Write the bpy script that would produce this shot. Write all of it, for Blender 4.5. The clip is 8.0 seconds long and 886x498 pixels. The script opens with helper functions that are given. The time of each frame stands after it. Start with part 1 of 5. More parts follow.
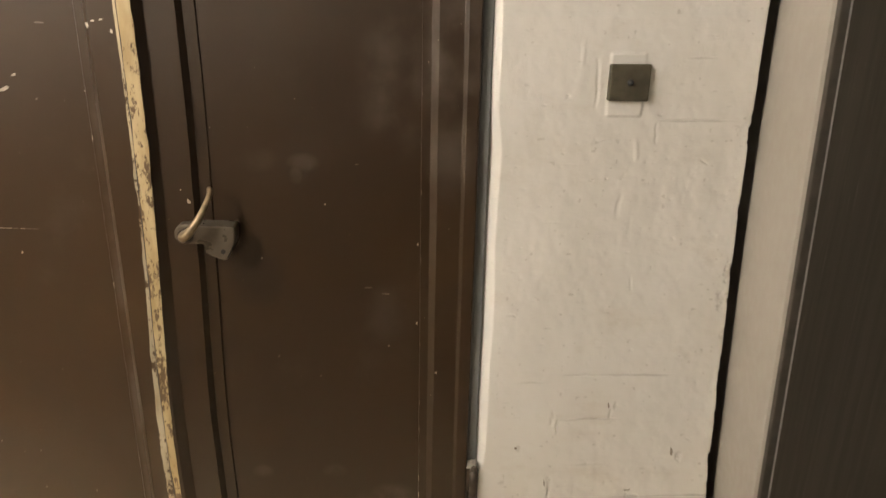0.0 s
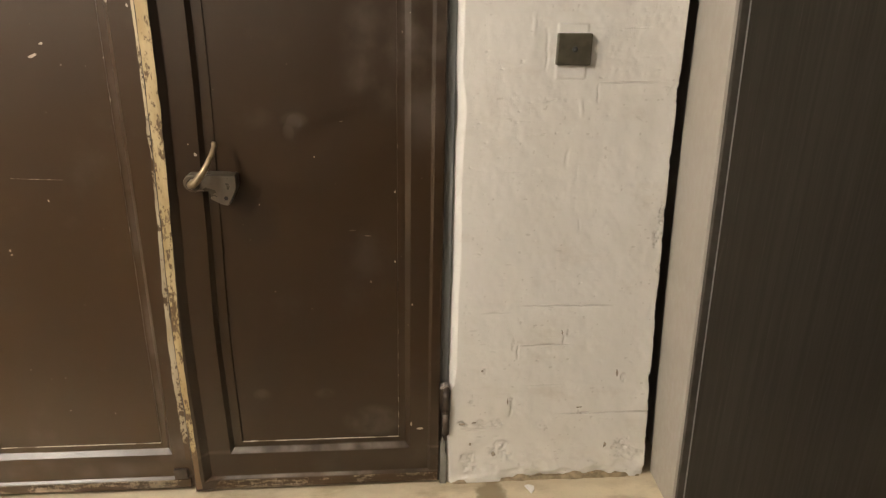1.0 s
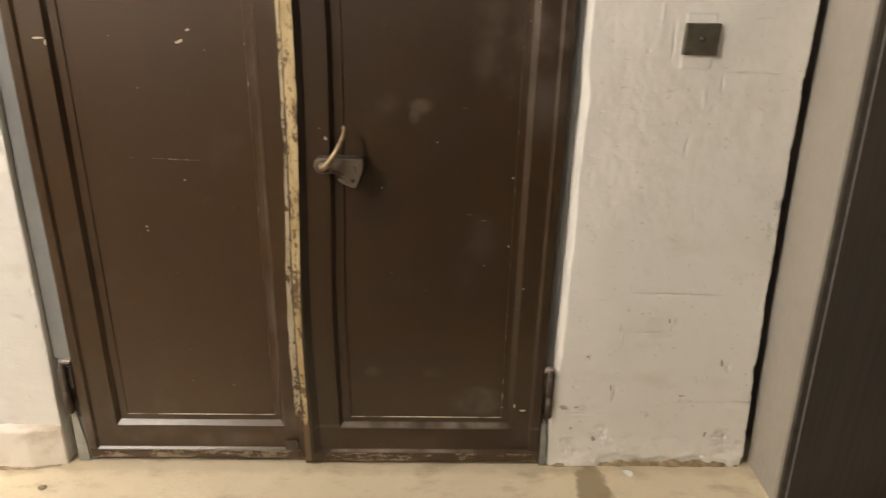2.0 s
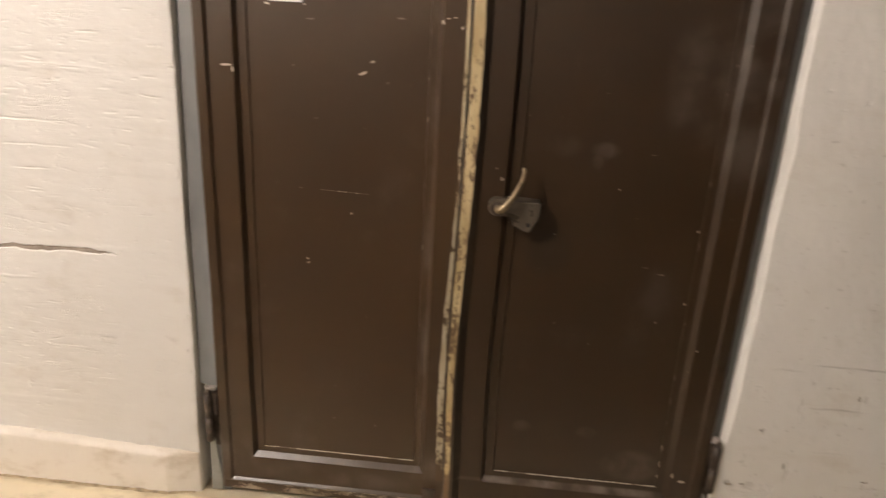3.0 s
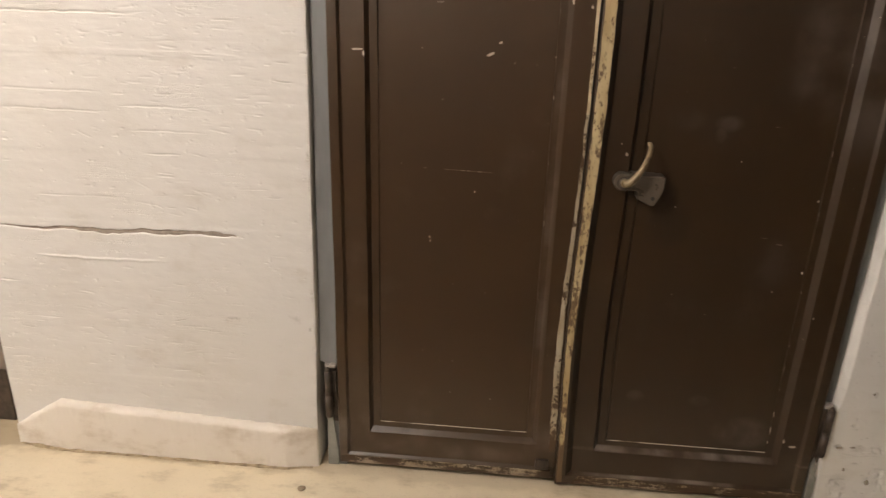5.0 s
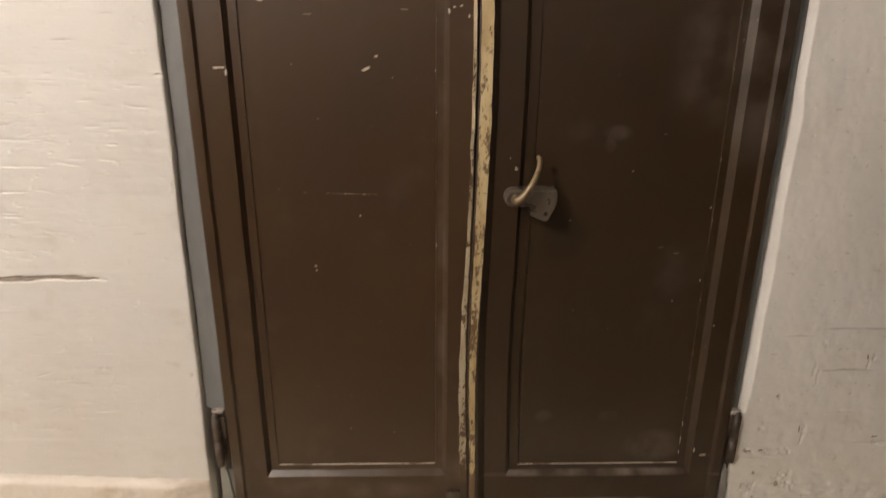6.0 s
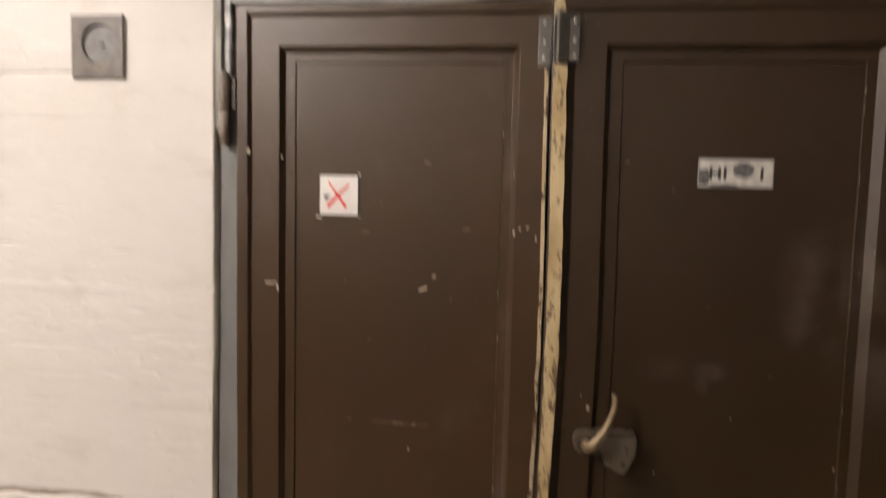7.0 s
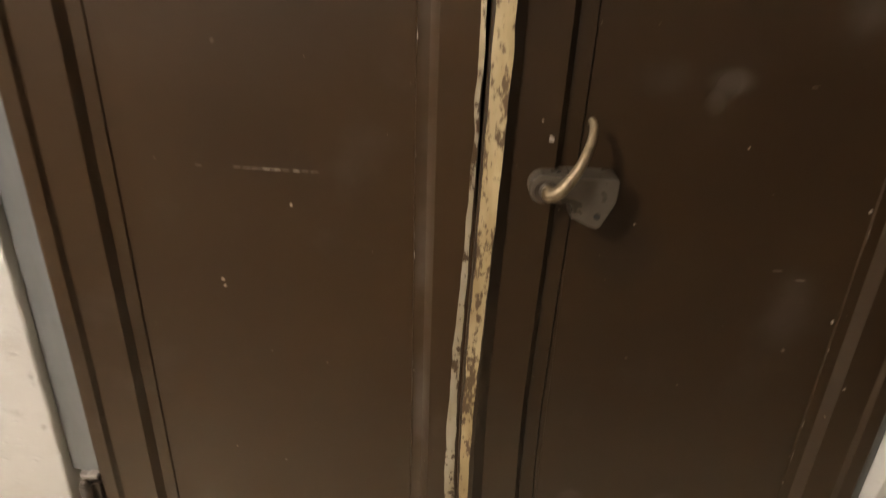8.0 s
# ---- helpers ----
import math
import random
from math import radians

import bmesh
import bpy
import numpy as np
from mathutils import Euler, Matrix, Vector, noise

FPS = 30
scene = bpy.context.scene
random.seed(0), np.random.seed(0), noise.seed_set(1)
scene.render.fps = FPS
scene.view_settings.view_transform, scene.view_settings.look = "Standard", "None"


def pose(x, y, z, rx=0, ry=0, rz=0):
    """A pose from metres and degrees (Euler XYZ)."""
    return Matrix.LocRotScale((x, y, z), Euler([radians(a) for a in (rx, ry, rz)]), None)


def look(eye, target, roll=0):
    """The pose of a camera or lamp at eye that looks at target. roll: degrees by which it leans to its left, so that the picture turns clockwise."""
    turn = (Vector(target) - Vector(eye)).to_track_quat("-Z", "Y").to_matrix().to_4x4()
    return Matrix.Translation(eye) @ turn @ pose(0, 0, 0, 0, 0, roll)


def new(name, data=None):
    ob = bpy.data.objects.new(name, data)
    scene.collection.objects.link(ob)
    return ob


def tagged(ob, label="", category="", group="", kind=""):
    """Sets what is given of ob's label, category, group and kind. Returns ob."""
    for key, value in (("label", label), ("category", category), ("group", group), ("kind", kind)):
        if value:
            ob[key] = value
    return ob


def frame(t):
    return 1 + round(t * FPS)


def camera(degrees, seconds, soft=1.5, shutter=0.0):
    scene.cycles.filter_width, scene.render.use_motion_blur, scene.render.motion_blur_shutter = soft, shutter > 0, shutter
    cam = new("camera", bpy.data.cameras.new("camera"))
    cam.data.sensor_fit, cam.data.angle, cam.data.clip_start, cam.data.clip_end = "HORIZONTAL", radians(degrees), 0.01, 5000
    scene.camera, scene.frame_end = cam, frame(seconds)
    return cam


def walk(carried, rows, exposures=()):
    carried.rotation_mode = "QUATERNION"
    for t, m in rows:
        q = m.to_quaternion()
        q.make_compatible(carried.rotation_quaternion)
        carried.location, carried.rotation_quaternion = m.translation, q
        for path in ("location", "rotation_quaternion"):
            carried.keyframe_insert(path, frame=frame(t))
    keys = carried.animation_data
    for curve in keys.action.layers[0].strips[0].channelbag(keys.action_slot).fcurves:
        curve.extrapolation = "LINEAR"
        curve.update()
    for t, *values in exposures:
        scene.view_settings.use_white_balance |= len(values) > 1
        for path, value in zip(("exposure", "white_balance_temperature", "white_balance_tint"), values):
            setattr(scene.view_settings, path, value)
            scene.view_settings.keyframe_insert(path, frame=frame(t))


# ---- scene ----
cam = camera(65.8, 8.0, soft=1.25, shutter=0.4)
PATH = [
    (0, (0.515, -1.574, 1.522), (0.634, 0.313, 0.872), 1.2),
    (0.5, (0.496, -1.731, 1.534), (0.65, 0.131, 0.82), 1.7),
    (1, (0.52, -1.854, 1.522), (0.692, 0.009, 0.815), 1.2),
    (1.5, (0.502, -1.904, 1.53), (0.588, -0.051, 0.784), 0.6),
    (1.7, (0.429, -1.907, 1.514), (0.505, -0.051, 0.773), 1.1),
    (2.8, (0.062, -1.8, 1.539), (-0.017, 0.066, 0.823), 2.2),
    (3, (0.013, -1.785, 1.52), (-0.132, 0.095, 0.854), 3.0),
    (3.5, (-0.082, -1.717, 1.518), (-0.467, 0.129, 0.851), 2.5),
    (4, (-0.223, -1.783, 1.512), (-0.582, 0.064, 0.835), 1.5),
    (4.2, (-0.255, -1.819, 1.525), (-0.604, 0.024, 0.831), 0.8),
    (5.3, (-0.309, -1.883, 1.483), (-0.392, -0.01, 0.787), 1.6),
    (5.5, (-0.284, -1.854, 1.491), (-0.328, 0.013, 0.777), 1.1),
    (6, (-0.208, -1.739, 1.508), (-0.161, 0.14, 0.825), 0.3),
    (6.2, (-0.226, -1.699, 1.571), (-0.145, 0.222, 1.022), 0.8),
    (6.3, (-0.21, -1.689, 1.589), (-0.163, 0.268, 1.175), 1.0),
    (6.5, (-0.172, -1.658, 1.593), (-0.279, 0.338, 1.513), 1.1),
    (6.7, (-0.145, -1.611, 1.607), (-0.381, 0.375, 1.606), 0.7),
    (7, (-0.115, -1.532, 1.575), (-0.368, 0.445, 1.404), 1.3),
    (7.3, (-0.078, -1.414, 1.529), (-0.259, 0.499, 0.975), 1.6),
    (7.5, (-0.117, -1.301, 1.501), (-0.181, 0.577, 0.816), 2.7),
    (7.8, (-0.128, -1.122, 1.459), (-0.149, 0.715, 0.667), 1.7),
    (8, (-0.143, -1.013, 1.414), (-0.129, 0.771, 0.511), 2.0),
]
walk(cam, [(t, look(eye, target, roll)) for t, eye, target, roll in PATH],
     [(0.0, 0.58, 6650, 8), (1.7, 0.55, 6600, 8), (2.8, 0.30, 6550, 13), (3.5, 0.12, 6600, 14), (5.3, 0.00, 6500, 13),
      (6.0, 0.05, 6500, 13), (6.7, 0.20, 6450, 19), (7.0, 0.02, 6480, 15), (7.3, 0.10, 6500, 12), (8.0, 0.26, 6500, 10)])

# ---- world and lights ----
world = bpy.data.worlds.new("world")
scene.world = world
world.use_nodes = True
world.node_tree.nodes["Background"].inputs["Color"].default_value = (1.0, 0.86, 0.70, 1)
world.node_tree.nodes["Background"].inputs["Strength"].default_value = 0.005
LAMP, LAMP_POWER = (-2.15, -2.20, 3.05), 252.0
# Added lamp with no known fitting; it brightens the left-facing bevels.
BEVEL_LAMP, BEVEL_POWER = (-3.98, -1.25, 1.95), 30.0


# ---- materials ----
def nodes_of(name):
    mat = bpy.data.materials.new(name)
    mat.use_nodes = True
    return mat, mat.node_tree.nodes, mat.node_tree.links, mat.node_tree.nodes["Principled BSDF"]


def noise_node(n, l, coords, scale, detail=4.0, stretch=(1, 1, 1), rough=0.55):
    mp = n.new("ShaderNodeMapping")
    mp.inputs["Scale"].default_value = stretch
    l.new(coords, mp.inputs["Vector"])
    t = n.new("ShaderNodeTexNoise")
    t.inputs["Scale"].default_value, t.inputs["Detail"].default_value, t.inputs["Roughness"].default_value = scale, detail, rough
    l.new(mp.outputs["Vector"], t.inputs["Vector"])
    return t.outputs["Fac"]


def ramp(n, l, fac, lo, hi, a=0.0, b=1.0):
    m = n.new("ShaderNodeMapRange")
    m.interpolation_type = "SMOOTHSTEP"
    for key, v in (("From Min", lo), ("From Max", hi), ("To Min", a), ("To Max", b)):
        m.inputs[key].default_value = v
    l.new(fac, m.inputs["Value"])
    return m.outputs["Result"]


def mix(n, l, fac, a, b):
    m = n.new("ShaderNodeMix")
    m.data_type = "RGBA"
    for sock, v in ((m.inputs[0], fac), (m.inputs[6], a), (m.inputs[7], b)):
        if isinstance(v, (tuple, float, int)):
            sock.default_value = (*v, 1) if isinstance(v, tuple) else v
        else:
            l.new(v, sock)
    return m.outputs[2]


def maths(n, l, op, a, b=0.0):
    m = n.new("ShaderNodeMath")
    m.operation = op
    for sock, v in zip(m.inputs, (a, b)):
        if isinstance(v, (float, int)):
            sock.default_value = v
        else:
            l.new(v, sock)
    return m.outputs[0]


def bump(n, l, shader, height, strength, dist, normal=None):
    b = n.new("ShaderNodeBump")
    b.inputs["Strength"].default_value, b.inputs["Distance"].default_value = strength, dist
    l.new(height, b.inputs["Height"])
    if normal is not None:
        l.new(normal, b.inputs["Normal"])
    l.new(b.outputs["Normal"], shader.inputs["Normal"])
    return b.outputs["Normal"]


def coords_of(n, l):
    tc = n.new("ShaderNodeTexCoord")
    sp = n.new("ShaderNodeSeparateXYZ")
    l.new(tc.outputs["Object"], sp.inputs[0])
    return tc.outputs["Object"], sp.outputs[0], sp.outputs[1], sp.outputs[2]


def painted_wall(name, colour, dirt, stretch, amount=0.35, depth=0.0015, rough=0.55, lines=False, spots=(0.60, 0.80)):
    mat, n, l, s = nodes_of(name)
    c, x, y, z = coords_of(n, l)
    big = noise_node(n, l, c, 2.2, 5)
    stain = noise_node(n, l, c, 9, 6, stretch, 0.65)
    grain = noise_node(n, l, c, 60, 6, stretch, 0.6)
    col = mix(n, l, ramp(n, l, big, 0.35, 0.75, 0, 0.45), colour, tuple(v * w for v, w in zip(colour, (0.90, 0.88, 0.84))))
    col = mix(n, l, maths(n, l, "MULTIPLY", ramp(n, l, stain, *spots), amount), col, dirt)
    l.new(col, s.inputs["Base Color"])
    l.new(ramp(n, l, grain, 0.3, 0.7, rough - 0.08, rough + 0.15), s.inputs["Roughness"])
    nm = bump(n, l, s, grain, 0.36, depth)
    nm = bump(n, l, s, noise_node(n, l, c, 14, 5, stretch, 0.6), 0.35, depth * 3, nm)
    if lines:
        # Left side darkened in colour to even out the lamp's stronger light there.
        left_dimmer = ramp(n, l, x, -0.90, 0.72, 0.86, 1.0)
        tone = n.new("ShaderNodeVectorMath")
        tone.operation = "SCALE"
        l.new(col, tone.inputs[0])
        l.new(left_dimmer, tone.inputs["Scale"])
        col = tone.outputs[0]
        # fine cracks and brush drags, gathered in patches: along the boards on one side, upright on the other
        along = noise_node(n, l, c, 26, 5, (0.10, 1, 2.2), 0.6)
        upright = noise_node(n, l, c, 24, 5, (1.6, 1, 0.22), 0.6)
        side = ramp(n, l, x, 0.40, 0.60)
        which = maths(n, l, "ADD", maths(n, l, "MULTIPLY", along, maths(n, l, "SUBTRACT", 1.0, side)), maths(n, l, "MULTIPLY", upright, side))
        near = maths(n, l, "ABSOLUTE", maths(n, l, "SUBTRACT", which, 0.53))
        crack = maths(n, l, "MULTIPLY", ramp(n, l, near, 0.0, 0.03, 1, 0), ramp(n, l, noise_node(n, l, c, 5, 4, (0.6, 1, 1)), 0.50, 0.70))
        crack = maths(n, l, "MULTIPLY", crack, ramp(n, l, side, 0, 1, 1.0, 0.25))
        bump(n, l, s, maths(n, l, "SUBTRACT", 1.0, crack), 0.45, 0.0014, nm)
        col = mix(n, l, maths(n, l, "MULTIPLY", crack, 0.10), col, dirt)
        # dirt settled in the grooves and broken places
        at = n.new("ShaderNodeAttribute")
        at.attribute_name = "grit"
        l.new(mix(n, l, maths(n, l, "MULTIPLY", at.outputs["Fac"], 0.42), col, (0.24, 0.195, 0.145)), s.inputs["Base Color"])
    return mat


def door_paint(name, colour, dusty=0.0, rough=0.36, patches=(), lock_shade=(), gloss=0.58):
    """Old brown gloss paint on sheet steel: rubbed and dusty patches, specks, and painted-in light and shade."""
    mat, n, l, s = nodes_of(name)
    c, x, y, z = coords_of(n, l)
    big = noise_node(n, l, c, 1.7, 4)
    cloud = noise_node(n, l, c, 5.0, 5, (1, 1, 0.8))
    fine = noise_node(n, l, c, 240, 3)
    speck = noise_node(n, l, c, 130, 1, (1, 1, 0.7))
    col = mix(n, l, ramp(n, l, big, 0.3, 0.7), colour, tuple(v * w for v, w in zip(colour, (0.82, 0.80, 0.78))))
    dust_and_glints = maths(n, l, "MULTIPLY", ramp(n, l, cloud, 0.56, 0.78), dusty)
    for cx, cz, rx, rz, amount in patches:  # rubbed, dusty places, and bright spots put into the colour
        u = maths(n, l, "DIVIDE", maths(n, l, "SUBTRACT", x, cx), rx)
        v = maths(n, l, "DIVIDE", maths(n, l, "SUBTRACT", z, cz), rz)
        rr = maths(n, l, "ADD", maths(n, l, "MULTIPLY", u, u), maths(n, l, "MULTIPLY", v, v))
        blob = maths(n, l, "MULTIPLY", ramp(n, l, rr, 0.0, 1.7, amount, 0), ramp(n, l, noise_node(n, l, c, 9, 4, (1, 1, 0.8), 0.5), 0.36, 0.72))
        dust_and_glints = maths(n, l, "MAXIMUM", dust_and_glints, blob)
    for cx, cz, rx, rz, amount in lock_shade:  # shadow of lock and lever put into the colour
        u = maths(n, l, "DIVIDE", maths(n, l, "SUBTRACT", x, cx), rx)
        v = maths(n, l, "DIVIDE", maths(n, l, "SUBTRACT", z, cz), rz)
        rr = maths(n, l, "ADD", maths(n, l, "MULTIPLY", u, u), maths(n, l, "MULTIPLY", v, v))
        rr = maths(n, l, "ADD", rr, maths(n, l, "MULTIPLY", maths(n, l, "SUBTRACT", cloud, 0.5), 0.6))
        col = mix(n, l, ramp(n, l, rr, 0.0, 1.0, amount, 0), col, (0.012, 0.008, 0.005))
    col = mix(n, l, dust_and_glints, col, (0.22, 0.185, 0.155))
    col = mix(n, l, ramp(n, l, speck, 0.805, 0.83, 0, 0.5), col, (0.42, 0.36, 0.28))
    l.new(col, s.inputs["Base Color"])
    r = maths(n, l, "ADD", ramp(n, l, big, 0.30, 0.70, rough, rough + 0.04), maths(n, l, "MULTIPLY", fine, 0.06))
    l.new(r, s.inputs["Roughness"])
    s.inputs["Specular IOR Level"].default_value = gloss
    nm = bump(n, l, s, fine, 0.12, 0.0006)
    bump(n, l, s, noise_node(n, l, c, 9, 3, (1, 1, 0.7)), 0.12, 0.003, nm)
    return mat


def worn_paint(name, colour, under, low, high, top, bottom, scale=38, stretch=(1.6, 1, 0.22), mottled=0.0):
    """Paint rubbed through to a cream undercoat, between two heights; the flakes are long and ragged."""
    mat, n, l, s = nodes_of(name)
    c, x, y, z = coords_of(n, l)
    flake = noise_node(n, l, c, scale, 7, stretch, 0.7)
    bite = noise_node(n, l, c, 150, 4, (1, 1, 0.5), 0.6)
    tone = noise_node(n, l, c, 22, 4, (1, 1, 0.3))
    span = maths(n, l, "MULTIPLY", ramp(n, l, z, bottom - 0.10, bottom + 0.12), ramp(n, l, z, top, top + 0.06, 1, 0))
    worn = maths(n, l, "ADD", flake, maths(n, l, "MULTIPLY", maths(n, l, "SUBTRACT", bite, 0.5), 0.35))
    cluster = noise_node(n, l, c, 13, 3, (1, 1, 0.6))
    worn = maths(n, l, "ADD", worn, maths(n, l, "MULTIPLY", maths(n, l, "SUBTRACT", cluster, 0.5), 0.45))
    worn = maths(n, l, "SUBTRACT", worn, ramp(n, l, z, 1.10, 1.35, mottled, 0.0))  # more paint is left lower down
    worn = maths(n, l, "MULTIPLY", ramp(n, l, worn, low, high), ramp(n, l, maths(n, l, "ADD", span, maths(n, l, "MULTIPLY", maths(n, l, "SUBTRACT", flake, 0.5), 1.4)), 0.42, 0.58))
    pale = mix(n, l, ramp(n, l, tone, 0.3, 0.7), under, tuple(v * w for v, w in zip(under, (0.72, 0.66, 0.55))))
    l.new(mix(n, l, worn, colour, pale), s.inputs["Base Color"])
    l.new(ramp(n, l, worn, 0, 1, 0.42, 0.62), s.inputs["Roughness"])
    inv = maths(n, l, "SUBTRACT", 1.0, worn)
    bump(n, l, s, inv, 0.35, 0.0010)
    return mat


def plain(name, colour, rough, metal=0.0, spread=0.15, scale=30, depth=0.0004, stretch=(1, 1, 1)):
    mat, n, l, s = nodes_of(name)
    c, x, y, z = coords_of(n, l)
    a = noise_node(n, l, c, scale, 5, stretch)
    b = noise_node(n, l, c, scale * 7, 3, stretch)
    k = 1 - spread * 2
    col = mix(n, l, ramp(n, l, a, 0.3, 0.7), colour, tuple(v * k for v in colour))
    l.new(col, s.inputs["Base Color"])
    l.new(ramp(n, l, a, 0.3, 0.7, max(0.05, rough - 0.08), rough + 0.1), s.inputs["Roughness"])
    s.inputs["Metallic"].default_value = metal
    bump(n, l, s, b, 0.4, depth)
    return mat


def floor_material():
    mat, n, l, s = nodes_of("floor_concrete")
    c, x, y, z = coords_of(n, l)
    big = noise_node(n, l, c, 1.6, 5)
    blot = noise_node(n, l, c, 6, 6, (0.7, 1.5, 1), 0.65)
    fine = noise_node(n, l, c, 120, 5)
    col = mix(n, l, ramp(n, l, big, 0.3, 0.7), (0.76, 0.665, 0.49), (0.66, 0.57, 0.415))
    col = mix(n, l, ramp(n, l, blot, 0.50, 0.72, 0, 0.60), col, (0.34, 0.265, 0.165))
    col = mix(n, l, ramp(n, l, fine, 0.55, 0.8, 0, 0.25), col, (0.33, 0.27, 0.19))
    # brown dirt swept against the foot of the plinth
    swept = maths(n, l, "ADD", y, maths(n, l, "MULTIPLY", maths(n, l, "SUBTRACT", noise_node(n, l, c, 14, 5, (0.6, 1, 1), 0.6), 0.5), 0.10))
    swept = maths(n, l, "MULTIPLY", ramp(n, l, swept, -0.082, -0.040), ramp(n, l, x, -0.90, -0.80, 0.62, 0.28))
    col = mix(n, l, swept, col, (0.30, 0.215, 0.12))
    # floor out of view, darkened in colour to cut its bounce and reflection in the doors
    unseen_floor = maths(n, l, "ADD", y, maths(n, l, "MULTIPLY", maths(n, l, "SUBTRACT", blot, 0.5), 0.5))
    col = mix(n, l, ramp(n, l, unseen_floor, -0.80, -0.38, 0.90, 0.0), col, (0.11, 0.09, 0.066))
    # one damp brown spill beside the wall
    dx = maths(n, l, "DIVIDE", maths(n, l, "SUBTRACT", x, 0.855), 0.72)
    dy = maths(n, l, "DIVIDE", maths(n, l, "SUBTRACT", y, -0.145), 1.75)
    rr = maths(n, l, "SQRT", maths(n, l, "ADD", maths(n, l, "MULTIPLY", dx, dx), maths(n, l, "MULTIPLY", dy, dy)))
    rr = maths(n, l, "ADD", rr, maths(n, l, "MULTIPLY", maths(n, l, "SUBTRACT", noise_node(n, l, c, 22, 4), 0.5), 0.07))
    col = mix(n, l, ramp(n, l, rr, 0.062, 0.088, 0.80, 0), col, (0.21, 0.155, 0.085))
    l.new(col, s.inputs["Base Color"])
    l.new(ramp(n, l, blot, 0.3, 0.7, 0.42, 0.62), s.inputs["Roughness"])
    nm = bump(n, l, s, fine, 0.35, 0.001)
    bump(n, l, s, noise_node(n, l, c, 11, 5), 0.4, 0.006, nm)
    return mat


def laminate_material():
    mat, n, l, s = nodes_of("grey_laminate")
    c, x, y, z = coords_of(n, l)
    streak = noise_node(n, l, c, 75, 5, (1, 1, 0.012), 0.6)
    fine = noise_node(n, l, c, 320, 3, (1, 1, 0.02))
    col = mix(n, l, ramp(n, l, streak, 0.32, 0.70), (0.050, 0.0425, 0.0325), (0.066, 0.057, 0.045))
    col = mix(n, l, ramp(n, l, fine, 0.60, 0.78, 0, 0.7), col, (0.11, 0.098, 0.08))
    l.new(col, s.inputs["Base Color"])
    s.inputs["Roughness"].default_value = 0.55
    s.inputs["Specular IOR Level"].default_value = 0.3
    bump(n, l, s, streak, 0.3, 0.0006)
    return mat


WHITE = (0.78, 0.755, 0.715)
BROWN = (0.0460, 0.0240, 0.0090)
CREAM = (0.54, 0.43, 0.25)
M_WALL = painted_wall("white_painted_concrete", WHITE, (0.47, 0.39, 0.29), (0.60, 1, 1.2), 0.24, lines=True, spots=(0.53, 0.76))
M_PLINTH = painted_wall("dirty_white_plinth", (0.72, 0.67, 0.60), (0.40, 0.31, 0.21), (0.7, 1, 1.1), 0.50, 0.0026, spots=(0.50, 0.72))
M_PIER = painted_wall("beige_plaster", (0.37, 0.34, 0.30), (0.33, 0.29, 0.24), (1, 1, 0.5), 0.15, 0.0008)
M_CEIL = painted_wall("ceiling_paint", (0.72, 0.70, 0.665), (0.62, 0.60, 0.56), (1, 1, 1), 0.2)
# Unseen wall tones: dark ones cut fill and reflections, the bright one adds sheen.
M_BACK = painted_wall("unseen_wall_dark", (0.13, 0.118, 0.10), (0.10, 0.09, 0.08), (1, 1, 1), 0.25)
M_LOWER_DARK = painted_wall("unseen_lower_dark", (0.20, 0.175, 0.145), (0.16, 0.14, 0.115), (1, 1, 1), 0.25)
M_SOUTH = painted_wall("unseen_upper_bright", (0.78, 0.755, 0.715), (0.6, 0.57, 0.53), (1, 1, 1), 0.25)
M_FLOOR = floor_material()
# The two tall narrow entries paint the lit bevel band; the rest are scuffs.
SCUFFS_AND_BEVEL_LIGHT = [(-0.755, 0.13, 0.07, 0.12, 0.40), (-0.14, 0.14, 0.05, 0.08, 0.28), (-0.45, 0.09, 0.30, 0.03, 0.22), (-0.168, 0.75, 0.012, 0.55, 0.30), (-0.168, 1.45, 0.012, 0.45, 0.26)]
M_LEAF = door_paint("brown_gloss_paint", BROWN, 0.13, 0.30, SCUFFS_AND_BEVEL_LIGHT)
M_PANEL = door_paint("brown_panel_paint", BROWN, 0.12, 0.30)
# Besides real rubs, these paint the dents' glints and the light on both ledges.
RUBS_AND_GLINTS = [(0.63, 1.42, 0.08, 0.28, 0.30), (0.285, 1.190, 0.034, 0.020, 0.20), (0.268, 1.160, 0.014, 0.022, 0.22), (0.46, 0.83, 0.09, 0.10, 0.12), (0.48, 0.235, 0.08, 0.05, 0.36), (0.175, 1.197, 0.05, 0.03, 0.10), (0.51, 1.37, 0.09, 0.15, 0.24), (0.14, 0.34, 0.025, 0.020, 0.16), (0.334, 0.337, 0.030, 0.020, 0.18), (0.31, 0.147, 0.40, 0.0090, 0.85), (0.31, 0.053, 0.44, 0.005, 0.70)]
# Brown darkened for the right leaf, its weaker light put into the colour.
M_RIGHT_DARKER = door_paint("rubbed_darkened_brown", tuple(v * 0.74 for v in BROWN), 0.06, 0.31, RUBS_AND_GLINTS, [(0.165, 0.900, 0.085, 0.085, 0.45)], 0.56)
M_RIM = worn_paint("rim_worn_to_cream", (0.130, 0.082, 0.042), CREAM, 0.35, 0.43, 1.99, 0.17, 70, (1.3, 1, 0.45), 0.085)
M_EDGE = worn_paint("flaked_edge_paint", (0.075, 0.045, 0.022), (0.58, 0.49, 0.33), 0.40, 0.46, 1.95, 0.24, 30, (1.5, 1, 0.35))
